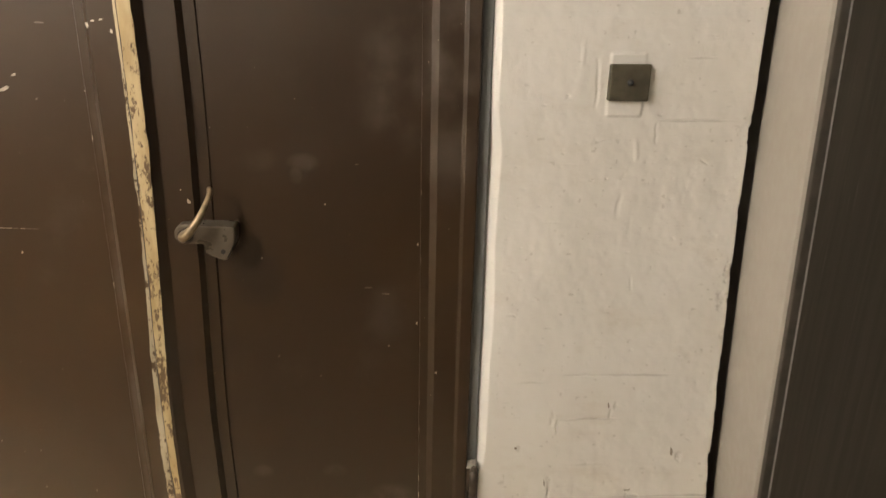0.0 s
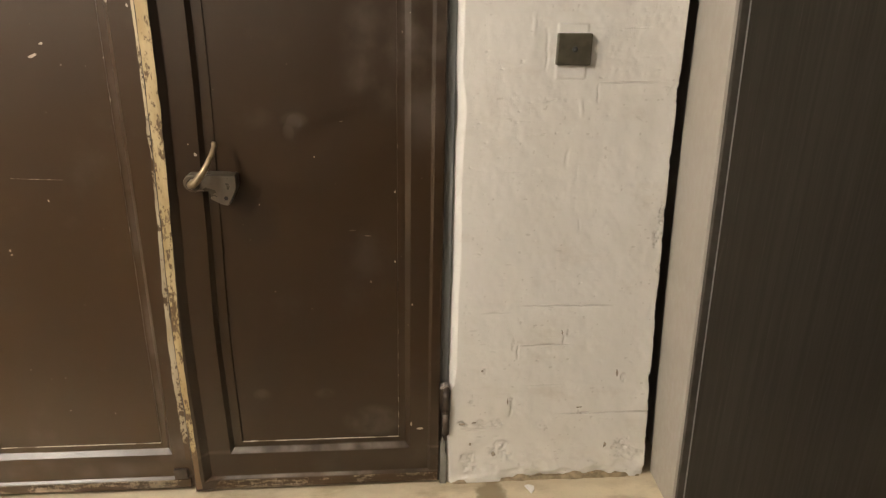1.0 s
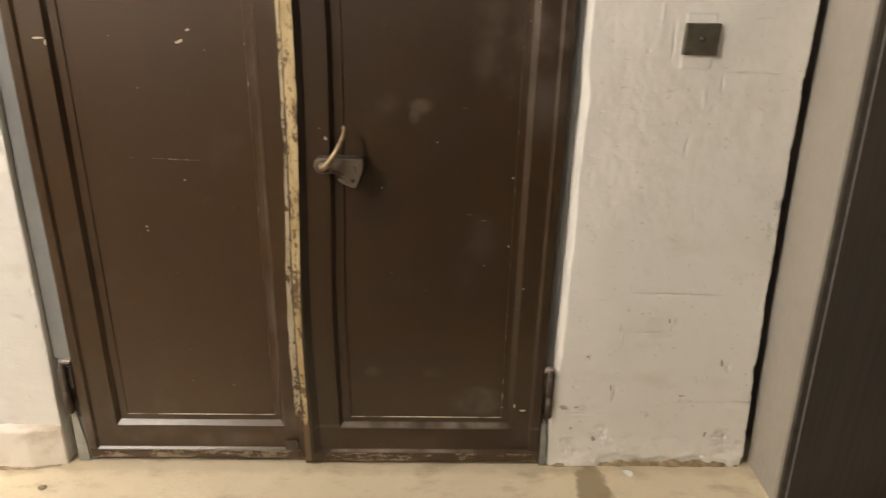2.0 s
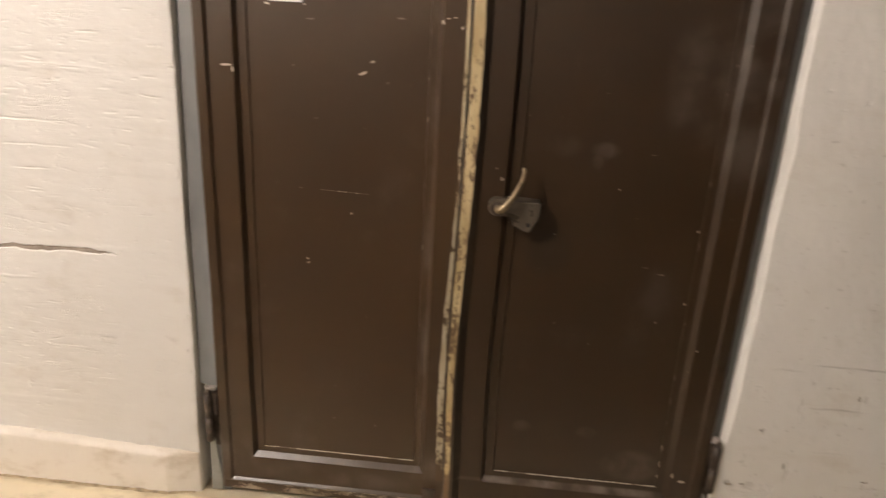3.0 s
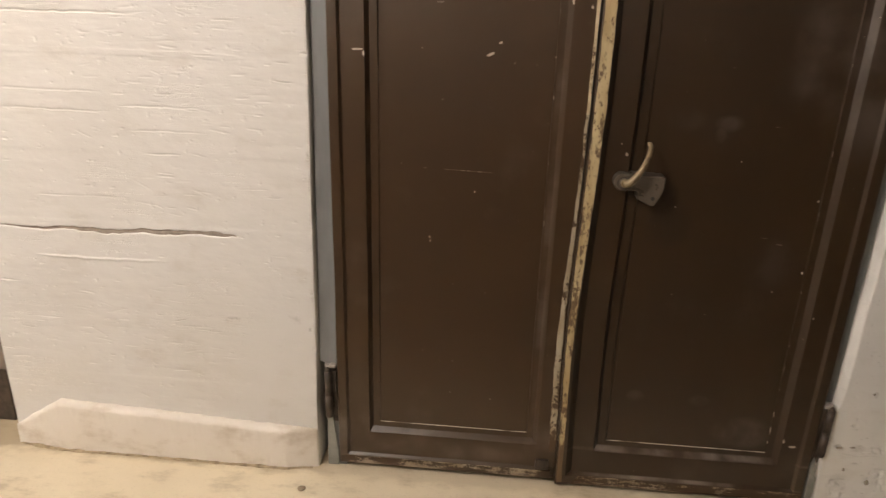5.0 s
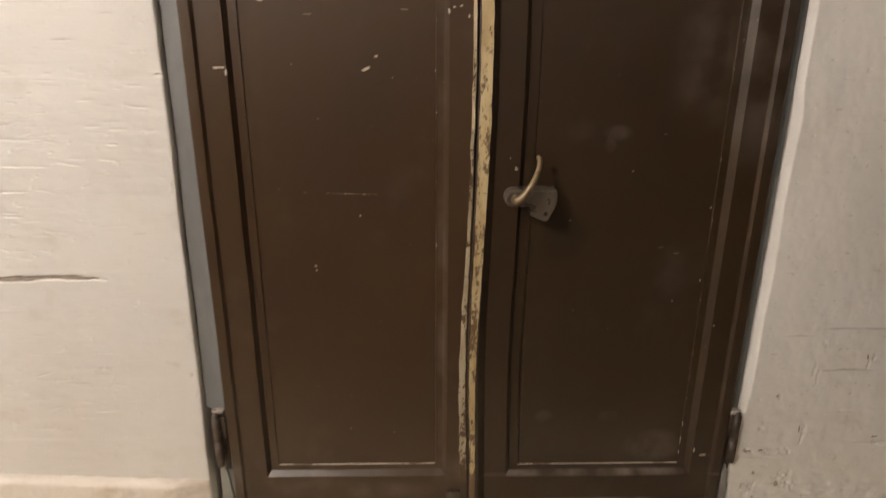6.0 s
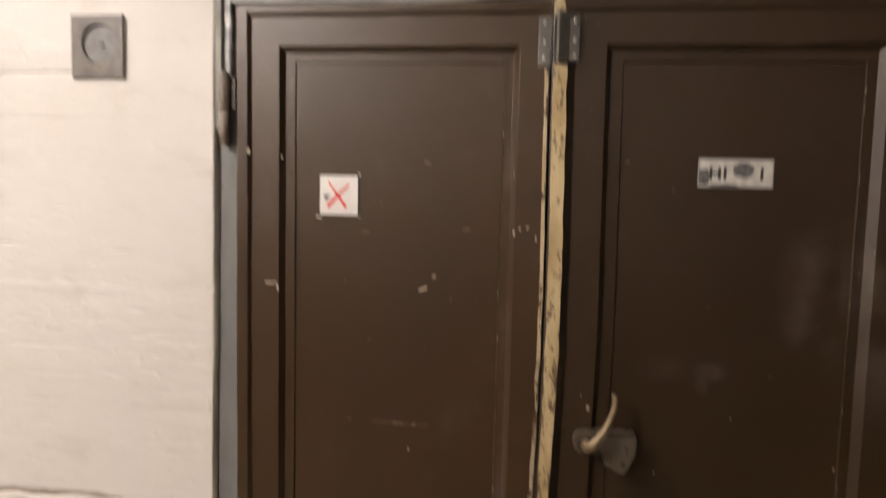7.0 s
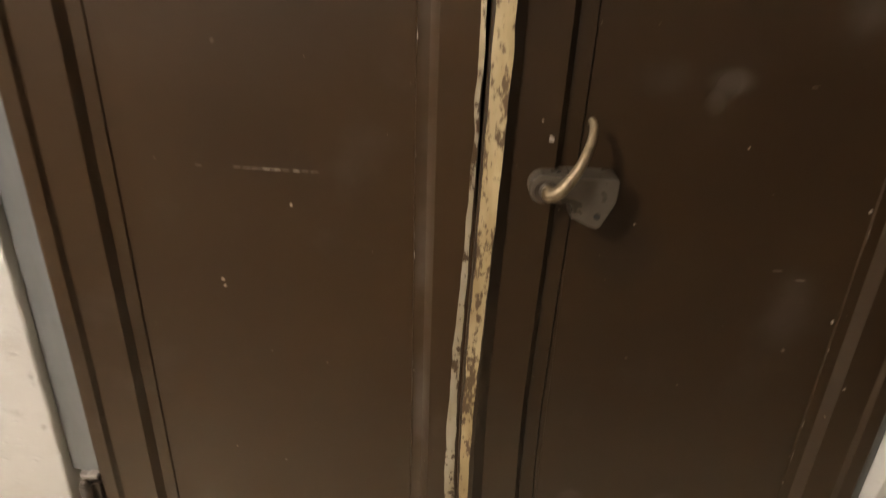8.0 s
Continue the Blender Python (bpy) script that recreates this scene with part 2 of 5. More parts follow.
M_EDGELOW = worn_paint("bare_edge_paint", (0.075, 0.045, 0.022), (0.42, 0.36, 0.26), 0.425, 0.475, 1.30, 0.18, 75, (1.0, 1, 0.55))
M_FOOT = worn_paint("scuffed_foot_paint", BROWN, (0.30, 0.25, 0.185), 0.49, 0.62, 3.0, -0.5, 30, (0.35, 1, 1.6))
M_FRAME = plain("blue_grey_frame_paint", (0.198, 0.200, 0.198), 0.38, 0.0, 0.14, 12, 0.0005, (1, 1, 0.3))
M_CAULK = plain("smeared_grey_filler", (0.50, 0.505, 0.50), 0.45, 0.0, 0.26, 26, 0.0015, (0.3, 1, 2))
M_DARKFRAME = plain("old_green_grey_paint", (0.275, 0.268, 0.235), 0.55, 0.0, 0.22, 10, 0.001, (0.4, 1, 1))
M_HINGEPALE = plain("rubbed_steel_hinge", (0.24, 0.20, 0.17), 0.36, 0.1, 0.25, 40)
M_CRUST = plain("lumpy_old_paint", (0.42, 0.37, 0.33), 0.30, 0.0, 0.2, 60, 0.002)
M_GRIME = plain("brown_grime", (0.45, 0.35, 0.225), 0.75, 0.0, 0.25, 40, 0.002)
M_CRACK = plain("crack_dirt", (0.42, 0.35, 0.29), 0.8, 0.0, 0.15, 40, 0.002)
M_STAIN = plain("dirty_plaster", (0.46, 0.395, 0.31), 0.8, 0.0, 0.3, 60, 0.002)
M_STREAK = plain("dark_dirt_streak", (0.085, 0.072, 0.055), 0.6, 0.0, 0.25, 40)
M_HINGE = plain("painted_steel_hinge", (0.080, 0.057, 0.040), 0.48, 0.1, 0.25, 40)
M_BRACKET = plain("grey_zinc_steel", (0.16, 0.152, 0.14), 0.42, 0.6, 0.10, 60)
M_RIVET = plain("bright_rivet", (0.62, 0.60, 0.56), 0.30, 0.8, 0.1, 60)
M_LOCK = plain("worn_lock_steel", (0.150, 0.122, 0.092), 0.34, 0.45, 0.09, 26)
M_BRASS = plain("tarnished_brass", (0.35, 0.265, 0.160), 0.38, 0.60, 0.2, 45)
M_SIGN = plain("white_sign_plastic", (0.80, 0.785, 0.76), 0.35, 0.0, 0.03, 20)
M_DIRTY = plain("dirty_plate_white", (0.66, 0.635, 0.59), 0.45, 0.0, 0.14, 55)
M_RED = plain("red_print", (0.72, 0.030, 0.035), 0.45, 0.0, 0.06, 30)
M_INK = plain("black_ink", (0.030, 0.030, 0.032), 0.5, 0.0, 0.1, 60)
M_GREYINK = plain("grey_ink", (0.36, 0.36, 0.37), 0.5, 0.0, 0.1, 60)
M_SMUDGE = plain("grey_smudge", (0.155, 0.15, 0.15), 0.6, 0.0, 0.25, 90)
M_PLATE = plain("olive_steel_plate", (0.118, 0.103, 0.072), 0.38, 0.25, 0.2, 35)
M_DIAL = plain("dark_grey_bakelite", (0.155, 0.138, 0.122), 0.42, 0.0, 0.22, 30)
M_DISC = plain("pale_dial_disc", (0.175, 0.172, 0.172), 0.38, 0.2, 0.2, 40)
M_CHIP = plain("pale_chip_and_edge_light", (0.58, 0.52, 0.44), 0.6, 0.0, 0.15, 90)
M_CHIPCREAM = plain("cream_undercoat", (0.50, 0.39, 0.22), 0.6, 0.0, 0.25, 90, 0.001)
M_FAINT = plain("faint_scuff", (0.20, 0.165, 0.13), 0.55, 0.0, 0.2, 90)
M_DARK = plain("keyhole_shade", (0.02, 0.017, 0.014), 0.8)
M_LAM = laminate_material()
M_LAMFRAME = plain("dark_grey_frame", (0.060, 0.050, 0.040), 0.6, 0.0, 0.1, 20)
M_WORN = plain("worn_writing_paint", (0.27, 0.22, 0.175), 0.5, 0.0, 0.25, 90)
M_LINE = plain("pale_edge_line", (0.42, 0.41, 0.39), 0.4, 0.3, 0.1, 50)
M_SECOND = door_paint("reddish_brown_paint", (0.062, 0.036, 0.025), 0.2)
M_SECONDFRAME = plain("brown_grey_frame_paint", (0.22, 0.175, 0.135), 0.45, 0.0, 0.25, 7, 0.001)


# ---- mesh helpers ----
def mesh_object(name, verts, faces, mat, parent=None, label="", smooth=False):
    me = bpy.data.meshes.new(name)
    me.from_pydata([tuple(v) for v in verts], [], [tuple(f) for f in faces])
    me.materials.append(mat)
    if smooth:
        me.polygons.foreach_set("use_smooth", [True] * len(me.polygons))
    me.update()
    ob = new(name, me)
    ob.parent = parent
    if label:
        tagged(ob, label)
    return ob


def part(name, bm, mat, parent, label="", smooth=False):
    me = bpy.data.meshes.new(name)
    bmesh.ops.recalc_face_normals(bm, faces=bm.faces)
    bm.to_mesh(me)
    bm.free()
    me.materials.append(mat)
    if smooth:
        me.polygons.foreach_set("use_smooth", [True] * len(me.polygons))
    ob = new(name, me)
    ob.parent = parent
    if label:
        tagged(ob, label)
    return ob


def box(bm, x0, x1, y0, y1, z0, z1, bevel=0.0, lean=0.0):
    """A box; lean moves the bottom along x against the top."""
    vs = [bm.verts.new((x + (lean if z == z0 else 0.0), y, z)) for z in (z0, z1) for y in (y0, y1) for x in (x0, x1)]
    fs = [bm.faces.new([vs[i] for i in q]) for q in ((0, 1, 3, 2), (4, 6, 7, 5), (0, 4, 5, 1), (2, 3, 7, 6), (0, 2, 6, 4), (1, 5, 7, 3))]
    if bevel:
        es = {e for f in fs for e in f.edges}
        bmesh.ops.bevel(bm, geom=list(es), offset=bevel, segments=2, profile=0.5, affect="EDGES")


def boxed(name, dims, mat, parent=None, bevel=0.0, label="", lean=0.0):
    bm = bmesh.new()
    box(bm, *dims, bevel=bevel, lean=lean)
    return part(name, bm, mat, parent, label)


def thing(name, at, label, category, group="", kind=""):
    ob = new(name)
    ob.empty_display_size = 0.05
    ob.location = at
    tagged(ob, label, category, group, kind)
    bpy.context.view_layer.update()
    return ob


def own(parent, *parts):
    """Parent parts without moving them."""
    for p in parts:
        p.parent = parent
        p.matrix_parent_inverse = Matrix.Translation(parent.location).inverted()


def value_noise(x, z, fx, fz, seed):
    """Smooth lattice noise in -1..1 on arrays."""
    rng = np.random.RandomState(seed)
    table = rng.rand(256, 256) * 2 - 1
    u, v = x * fx + 100.0, z * fz + 100.0
    i, j = np.floor(u).astype(int), np.floor(v).astype(int)
    a, b = u - i, v - j
    a, b = a * a * (3 - 2 * a), b * b * (3 - 2 * b)
    t = lambda p, q: table[p % 256, q % 256]
    return (t(i, j) * (1 - a) + t(i + 1, j) * a) * (1 - b) + (t(i, j + 1) * (1 - a) + t(i + 1, j + 1) * a) * b


def fractal(x, z, fx, fz, seed, octaves=4, gain=0.55):
    total, amp = np.zeros_like(x), 1.0
    for k in range(octaves):
        total += amp * value_noise(x, z, fx * 2 ** k, fz * 2 ** k, seed + k)
        amp *= gain
    return total


# ---- structure ----
FACE = -0.020                      # the wall's painted face
HOLE = (-0.845, 0.716, 2.036)      # the opening in it: left, right, head
WEST, EAST, CEILING = -1.920, 1.322, 3.32

# horizontal board marks: x from, x to, height, depth (+ sunk, - raised), half width
BOARD_MARKS = [
    (-1.87, -1.06, 0.799, 0.030, 0.0082), (-1.93, -1.80, 0.612, 0.007, 0.0026), (-1.74, -1.30, 0.706, -0.0075, 0.0040),
    (-1.86, -1.31, 1.424, 0.007, 0.0026), (-1.86, -1.02, 1.321, -0.0026, 0.0090), (-1.85, -1.44, 1.214, 0.006, 0.0026),
    (-1.83, -1.42, 1.160, 0.005, 0.0024), (-1.41, -1.15, 1.174, 0.008, 0.0026), (-1.39, -1.14, 1.108, 0.005, 0.0024),
    (-1.35, -1.22, 1.040, 0.006, 0.0026), (-1.72, -1.42, 0.904, 0.004, 0.0024), (-1.82, -1.67, 0.493, 0.006, 0.0026),
    (-1.31, -1.17, 0.490, 0.006, 0.0026), (-1.16, -1.08, 0.528, 0.009, 0.0028), (-1.90, -1.10, 1.829, 0.009, 0.0034),
    (-1.40, -0.97, 2.127, 0.007, 0.0028), (-1.45, -0.97, 2.030, 0.006, 0.0026), (-1.60, -0.95, 1.725, 0.005, 0.0024),
]
# brick joints and scores that show through the paint beside the door
JOINT_MARKS = [
    (1.090, 1.29, 1.299, 0.007, 0.0021), (0.895, 1.215, 0.638, 0.007, 0.0022), (0.890, 1.09, 0.505, 0.008, 0.0022),
    (0.93, 1.07, 0.368, 0.006, 0.0021), (1.03, 1.38, 0.258, 0.009, 0.0024), (0.74, 0.89, 0.207, 0.006, 0.0040),
    (0.79, 0.90, 0.620, 0.005, 0.0026), (0.86, 0.94, 1.195, 0.004, 0.0026), (1.14, 1.24, 1.44, 0.004, 0.0026),
    (0.84, 0.91, 1.055, 0.004, 0.0024), (1.05, 1.11, 0.600, 0.005, 0.0030), (0.86, 0.92, 0.920, 0.005, 0.0026),
]
# upright scores and trowel ridges: x, from, to, depth, half width
UPRIGHT_MARKS = [
    (0.952, 1.32, 1.44, 0.0022, 0.0036), (1.103, 1.240, 1.30, 0.0030, 0.0028), (1.028, 1.06, 1.13, 0.0016, 0.0050), (0.914, 0.455, 0.515, 0.0060, 0.0028),
    (0.900, 0.245, 0.30, 0.0060, 0.0030), (1.050, 0.500, 0.545, 0.0050, 0.0030), (0.915, 1.41, 1.48, -0.0018, 0.0050), (1.075, 0.87, 0.92, 0.0025, 0.0030),
    (1.055, 1.20, 1.26, -0.0020, 0.0050),
]
# small chips along the board-marked side: x, z, half width, half height, depth
CHIPPED = [
    (-0.856, 0.62, 0.006, 0.014, 0.009), (-0.862, 0.51, 0.005, 0.010, 0.008), (-0.853, 0.44, 0.006, 0.012, 0.008), (-0.855, 1.05, 0.005, 0.014, 0.007), (-0.860, 1.33, 0.007, 0.010, 0.007),
    (-0.905, 0.54, 0.030, 0.014, 0.003), (-1.402, 0.345, 0.004, 0.024, 0.004), (-1.522, 1.260, 0.006, 0.010, 0.006), (-1.280, 1.174, 0.018, 0.004, 0.008), (-1.12, 0.527, 0.026, 0.004, 0.009),
]
# broken places in the plaster: x, z, half width, half height, depth
BREAKS = [
    (0.762, 0.226, 0.018, 0.010, 0.012), (0.835, 0.226, 0.040, 0.012, 0.007), (0.875, 0.130, 0.032, 0.040, 0.010), (0.780, 0.085, 0.022, 0.050, 0.010),
    (1.245, 0.120, 0.022, 0.038, 0.014), (1.285, 0.085, 0.040, 0.030, 0.006), (1.238, 0.382, 0.007, 0.022, 0.014), (1.345, 0.430, 0.018, 0.030, 0.010),
    (1.125, 0.256, 0.018, 0.006, 0.010), (0.905, 0.300, 0.006, 0.022, 0.006), (0.902, 0.510, 0.004, 0.030, 0.006), (1.300, 0.86, 0.014, 0.030, 0.008),
    (1.318, 0.93, 0.014, 0.030, 0.008), (1.325, 0.755, 0.012, 0.020, 0.008), (1.330, 0.405, 0.012, 0.022, 0.008), (1.330, 1.10, 0.010, 0.020, 0.008), (1.062, 0.545, 0.004, 0.014, 0.006), (0.820, 0.420, 0.006, 0.010, 0.004), (0.785, 0.310, 0.006, 0.010, 0.004),
]


def groove_line(x, height, depth):
    """The wandering height of a groove along x."""
    at = height + 0.0035 * value_noise(x, 0 * x, 4, 1, int(height * 1000)) + 0.0014 * value_noise(x, 0 * x, 38, 1, int(height * 900))
    if depth > 0.02:
        at = at + 0.0042 * value_noise(x, 0 * x, 13, 1, 61) + 0.0022 * value_noise(x, 0 * x, 50, 1, 62)
    return at


def wall_relief(x, z):
    """How far the face stands back from FACE, and how much dirt has settled in it."""
    d = 0.0012 * fractal(x, z, 3, 4, 5, 4)
    grit = np.zeros_like(x)
    broken = np.clip(fractal(x, z, 22, 30, 500, 3) * 0.9 + 0.55, 0, 1)
    left = 1 / (1 + np.exp((x + 0.80) / 0.02))
    right = 1 / (1 + np.exp(-(x - 0.75) / 0.02))
    over = np.clip((z - 2.0) / 0.1, 0, 1) * (1 - left)
    boards = np.zeros_like(x)
    rng = random.Random(4)
    edge, was = 0.0, 0.0
    while edge < CEILING:
        now = rng.uniform(-0.0022, 0.0022)
        boards += (now - was) * 0.5 * (1 + np.tanh((z - edge - 0.004 * value_noise(x, z, 2, 0.1, 77)) / 0.004))
        edge, was = edge + rng.uniform(0.09, 0.125), now
    fade = 0.5 + 0.5 * np.clip(fractal(x, z, 2.2, 3.0, 31, 2) + 0.3, -1, 1)
    grain = np.clip(fractal(x, z, 4.0, 34, 51, 4), -0.5, 1.4)
    d += (left + over) * (0.4 * boards * fade + 0.0005 * grain * np.clip(fractal(x, z, 3, 4, 60, 2) + 0.45, 0, 1.2))
    lumps = fractal(x, z, 8, 16, 91, 4)
    d += 0.0007 * np.clip(lumps, -1.5, 1.5) * (1 - right) + right * (0.0019 * fractal(x, z, 9, 7, 95, 4) + 0.0006 * np.clip(fractal(x, z, 34, 26, 97, 3), -0.4, 1.5))
    pits = np.clip(fractal(x, z, 60, 90, 120, 2) - 0.90, 0, 1)
    d += 0.0030 * pits * (1 - 0.6 * right)
    grit = np.maximum(grit, 0.7 * right * np.clip((fractal(x, z, 75, 75, 130, 2) - 1.0) * 4, 0, 1))
    trowel = np.clip(fractal(x, z, 26, 5, 140, 3) - 0.7, 0, 1)
    d += 0.0011 * trowel * right
    def window(x0, x1, z0, z1):
        a, b = np.searchsorted(x[0], [x0, x1])
        c, e = np.searchsorted(z[:, 0], [z0, z1])
        return np.s_[c:e, a:b]

    for x0, x1, zm, depth, half in BOARD_MARKS + JOINT_MARKS:
        w = window(x0, x1, zm - 0.04, zm + 0.04)
        u, v = x[w], z[w]
        wav = groove_line(u, zm, depth)
        inside = np.clip((u - x0) / 0.06, 0, 1) * np.clip((x1 - u) / 0.06, 0, 1)
        var = 0.65 + 0.45 * value_noise(u, v, 9, 0.2, int(zm * 800))
        wide = half * (0.25 + 0.75 * inside)
        if depth > 0.02:  # the long crack is thin at one end and ragged all along
            wide = wide * np.clip(0.30 + 1.1 * (u - x0) / (x1 - x0), 0.3, 1.0) * (0.82 + 0.30 * value_noise(u, v, 26, 0.2, 41))
        groove = inside * var * np.exp(-((v - wav) / wide) ** 6)
        d[w] += (depth if abs(depth) > 0.02 else 0.6 * depth) * groove
        if 0 < depth < 0.02:
            grit[w] = np.maximum(grit[w], np.clip(depth / 0.010, 0, 1) * groove * broken[w])
    for xm, z0, z1, depth, half in UPRIGHT_MARKS:
        w = window(xm - 0.04, xm + 0.04, z0, z1)
        u, v = x[w], z[w]
        wav = xm + 0.006 * value_noise(u, v, 0.2, 14, int(xm * 1000)) + 0.002 * value_noise(u, v, 0.2, 60, int(xm * 900))
        inside = np.clip((v - z0) / 0.03, 0, 1) * np.clip((z1 - v) / 0.03, 0, 1)
        groove = inside * np.exp(-((u - wav) / half) ** 4)
        d[w] += depth * groove
        if depth > 0.004:
            grit[w] = np.maximum(grit[w], 0.6 * groove * broken[w])
    # raised patch of filler under the steel plate
    patch = np.clip((x - 0.975) / 0.006, 0, 1) * np.clip((1.062 - x) / 0.006, 0, 1) * np.clip((z - 1.305) / 0.006, 0, 1) * np.clip((1.45 - z) / 0.006, 0, 1)
    d -= 0.003 * patch
    for cx, cz, rx, rz, depth in BREAKS + CHIPPED:
        w = window(cx - 2.2 * rx, cx + 2.2 * rx, cz - 2.2 * rz, cz + 2.2 * rz)
        u, v = x[w], z[w]
        q = ((u - cx) / rx) ** 2 + ((v - cz) / rz) ** 2 + 1.1 * fractal(u, v, 60, 60, int(abs(cx) * 900), 3)
        hole = 1 / (1 + np.exp(np.clip((q - 0.6) * 5, -50, 50)))
        d[w] += 0.42 * depth * (0.6 + 0.7 * fractal(u, v, 90, 80, int(cz * 900), 3)) * hole
        grit[w] = np.maximum(grit[w], 0.55 * hole * np.clip(broken[w] * 1.4 - 0.3, 0, 1))
    # the foot of the wall is broken and lumpy
    foot = np.clip((0.16 - z) / 0.16, 0, 1) * right
    d += foot * 0.010 * np.clip(fractal(x, z, 14, 18, 170, 3), -0.6, 1.2)
    return d, grit


def nicks(gx, gz):
    """Short cracks and chips along the board grain, thickest in a few patches."""
    rng = random.Random(11)
    out, grit = np.zeros_like(gx), np.zeros_like(gx)
    xs, zs = gx[0], gz[:, 0]
    centres = [(-1.35, 1.36), (-1.20, 1.22), (-1.38, 0.55), (-1.15, 0.45), (-1.25, 1.42), (-1.15, 1.60), (-1.50, 1.75), (-1.0, 1.25), (-1.25, 0.95), (-1.6, 0.45), (-1.2, 2.2), (-0.3, 2.15), (0.4, 2.12)]
    for i in range(470):
        if i % 9 == 7:  # a few beside the right-hand leaf, mostly small
            cx, cz, ln, dep = rng.uniform(0.76, 1.30), rng.uniform(0.05, 1.9), rng.uniform(0.005, 0.022), rng.uniform(0.0012, 0.0030)
        elif i % 6:
            mx, mz = rng.choice(centres)
            cx, cz, ln, dep = rng.gauss(mx, 0.13), rng.gauss(mz, 0.07), rng.uniform(0.008, 0.06), rng.uniform(0.0008, 0.0028)
        else:
            cx, cz, ln, dep = rng.uniform(-1.9, -0.87), rng.uniform(0.2, 2.7), rng.uniform(0.006, 0.05), rng.uniform(0.0008, 0.0024)
        half = rng.uniform(0.0013, 0.0024)
        slope = rng.uniform(-0.16, 0.10) if i % 4 else rng.uniform(-0.6, 0.6)
        dep *= rng.choice((0.45, 0.7, 1.0, 1.15))
        a0, a1 = np.searchsorted(xs, [cx - ln, cx + ln])
        b0, b1 = np.searchsorted(zs, [cz - 0.03, cz + 0.03])
        if a1 <= a0 or b1 <= b0:
            continue
        u, v = gx[b0:b1, a0:a1] - cx, gz[b0:b1, a0:a1] - cz
        v = v - slope * u - 0.0006 * np.sin(u * 90 + i)
        sharp = np.exp(-(u / (ln * 0.5)) ** 4) * (np.exp(-(v / half) ** 2) - 0.06 * np.exp(-((v + 2.2 * half) / (1.4 * half)) ** 2))
        out[b0:b1, a0:a1] += 0.75 * dep * sharp
        if i % 5 == 0:
            grit[b0:b1, a0:a1] = np.maximum(grit[b0:b1, a0:a1], min(1.0, dep / 0.0028) * np.clip(sharp * 1.6 - 0.6, 0, 1))
    return out, grit


def relief_wall():
    hx0, hx1, hz = HOLE
    xs = np.concatenate([np.linspace(WEST, hx0, 360), np.linspace(hx0, hx1, 200)[1:], np.linspace(hx1, EAST, 250)[1:]])
    zs = np.concatenate([np.linspace(0.0, hz, 1120), np.linspace(hz, CEILING, 180)[1:]])
    gx, gz = np.meshgrid(xs, zs)
    relief, grit = wall_relief(gx, gz)
    y = FACE + relief
    # rounded, slightly chipped arrises round the opening
    out_x = np.where(gx < 0, hx0 - gx, gx - hx1)
    dist = np.where(gz <= hz, out_x, np.hypot(np.clip(out_x, 0, None), np.clip(gz - hz, 0, None)))
    r = np.where(gx > 0.3, 0.021, np.where(gz > hz, 0.005, 0.0035)) * (1 + 0.35 * value_noise(gx, gz, 8, 9, 210))
    r = np.where((gx > 0.3) & (gz < hz), r * (0.35 + 0.65 * np.clip((gz - 0.34) / 0.03, 0, 1)), r)
    soft_edge = r - np.sqrt(np.clip(r ** 2 - (r - np.clip(dist, 0, None)) ** 2, 0, None))
    cut = 1.1 * (r - np.clip(dist, 0, None))
    y += np.where((dist < r) & (dist >= -1e-6), np.where(gx > 0.3, np.where(gz > hz, soft_edge, cut), soft_edge), 0)
    cuts, more = nicks(gx, gz)
    y += cuts
    grit = np.maximum(grit, more)
    # the free end beside the pier leans to fit the camera's view, and is ragged
    gz2 = gz + np.where((gz >= hz - 1e-6) & (gz < hz + 0.15), (1 - (gz - hz) / 0.15) * 0.010 * np.clip((gx + 0.5) / 0.8, 0, 1.3), 0)
    px = gx + np.where(gx > hx1, (gx - hx1) / (EAST - hx1) * (0.064 * np.clip(1 - gz / 1.5, 0, 1) ** 1.6), 0)
    px += np.where((gx < hx0 + 1e-6) & (gx > hx0 - 0.3), (gx - hx0 + 0.3) / 0.3 * -0.020 * np.clip(1 - gz / 1.5, 0, 1), 0)
    end = np.clip((gx - (EAST - 0.03)) / 0.03, 0, 1)
    px -= end * 0.0050 * np.clip(fractal(gx, gz, 3, 22, 230, 4), 0.2, 1.6)
    px += np.where(np.abs(gx - hx0) < 0.0005, 0.002 * fractal(gx, gz, 1, 9, 240, 3), 0)
    nz, nx = gx.shape
    verts = np.stack([px, y, gz2], -1).reshape(-1, 3)
    idx = np.arange(nz * nx).reshape(nz, nx)
    cx, cz = (xs[1:] + xs[:-1]) / 2, (zs[1:] + zs[:-1]) / 2
    keep = ~((cx[None, :] > hx0) & (cx[None, :] < hx1) & (cz[:, None] < hz))
    q = np.stack([idx[:-1, :-1], idx[:-1, 1:], idx[1:, 1:], idx[1:, :-1]], -1)[keep]
    # sides: every open edge goes back through the wall's thickness
    edges = np.concatenate([q[:, [0, 1]], q[:, [1, 2]], q[:, [2, 3]], q[:, [3, 0]]])
    key = np.sort(edges, 1)
    _, first, count = np.unique(key, axis=0, return_index=True, return_counts=True)
    rim = edges[first[count == 1]]
    used = np.unique(rim)
    back = np.full(len(verts), -1)
    back[used] = len(verts) + np.arange(len(used))
    bv = verts[used].copy()
    bv[:, 1] = 0.13
    sides = np.stack([rim[:, 1], rim[:, 0], back[rim[:, 0]], back[rim[:, 1]]], -1)
    return np.concatenate([verts, bv]), np.concatenate([q, sides]), np.concatenate([grit.ravel(), np.zeros(len(bv))])


wall_verts, wall_faces, wall_grit = relief_wall()
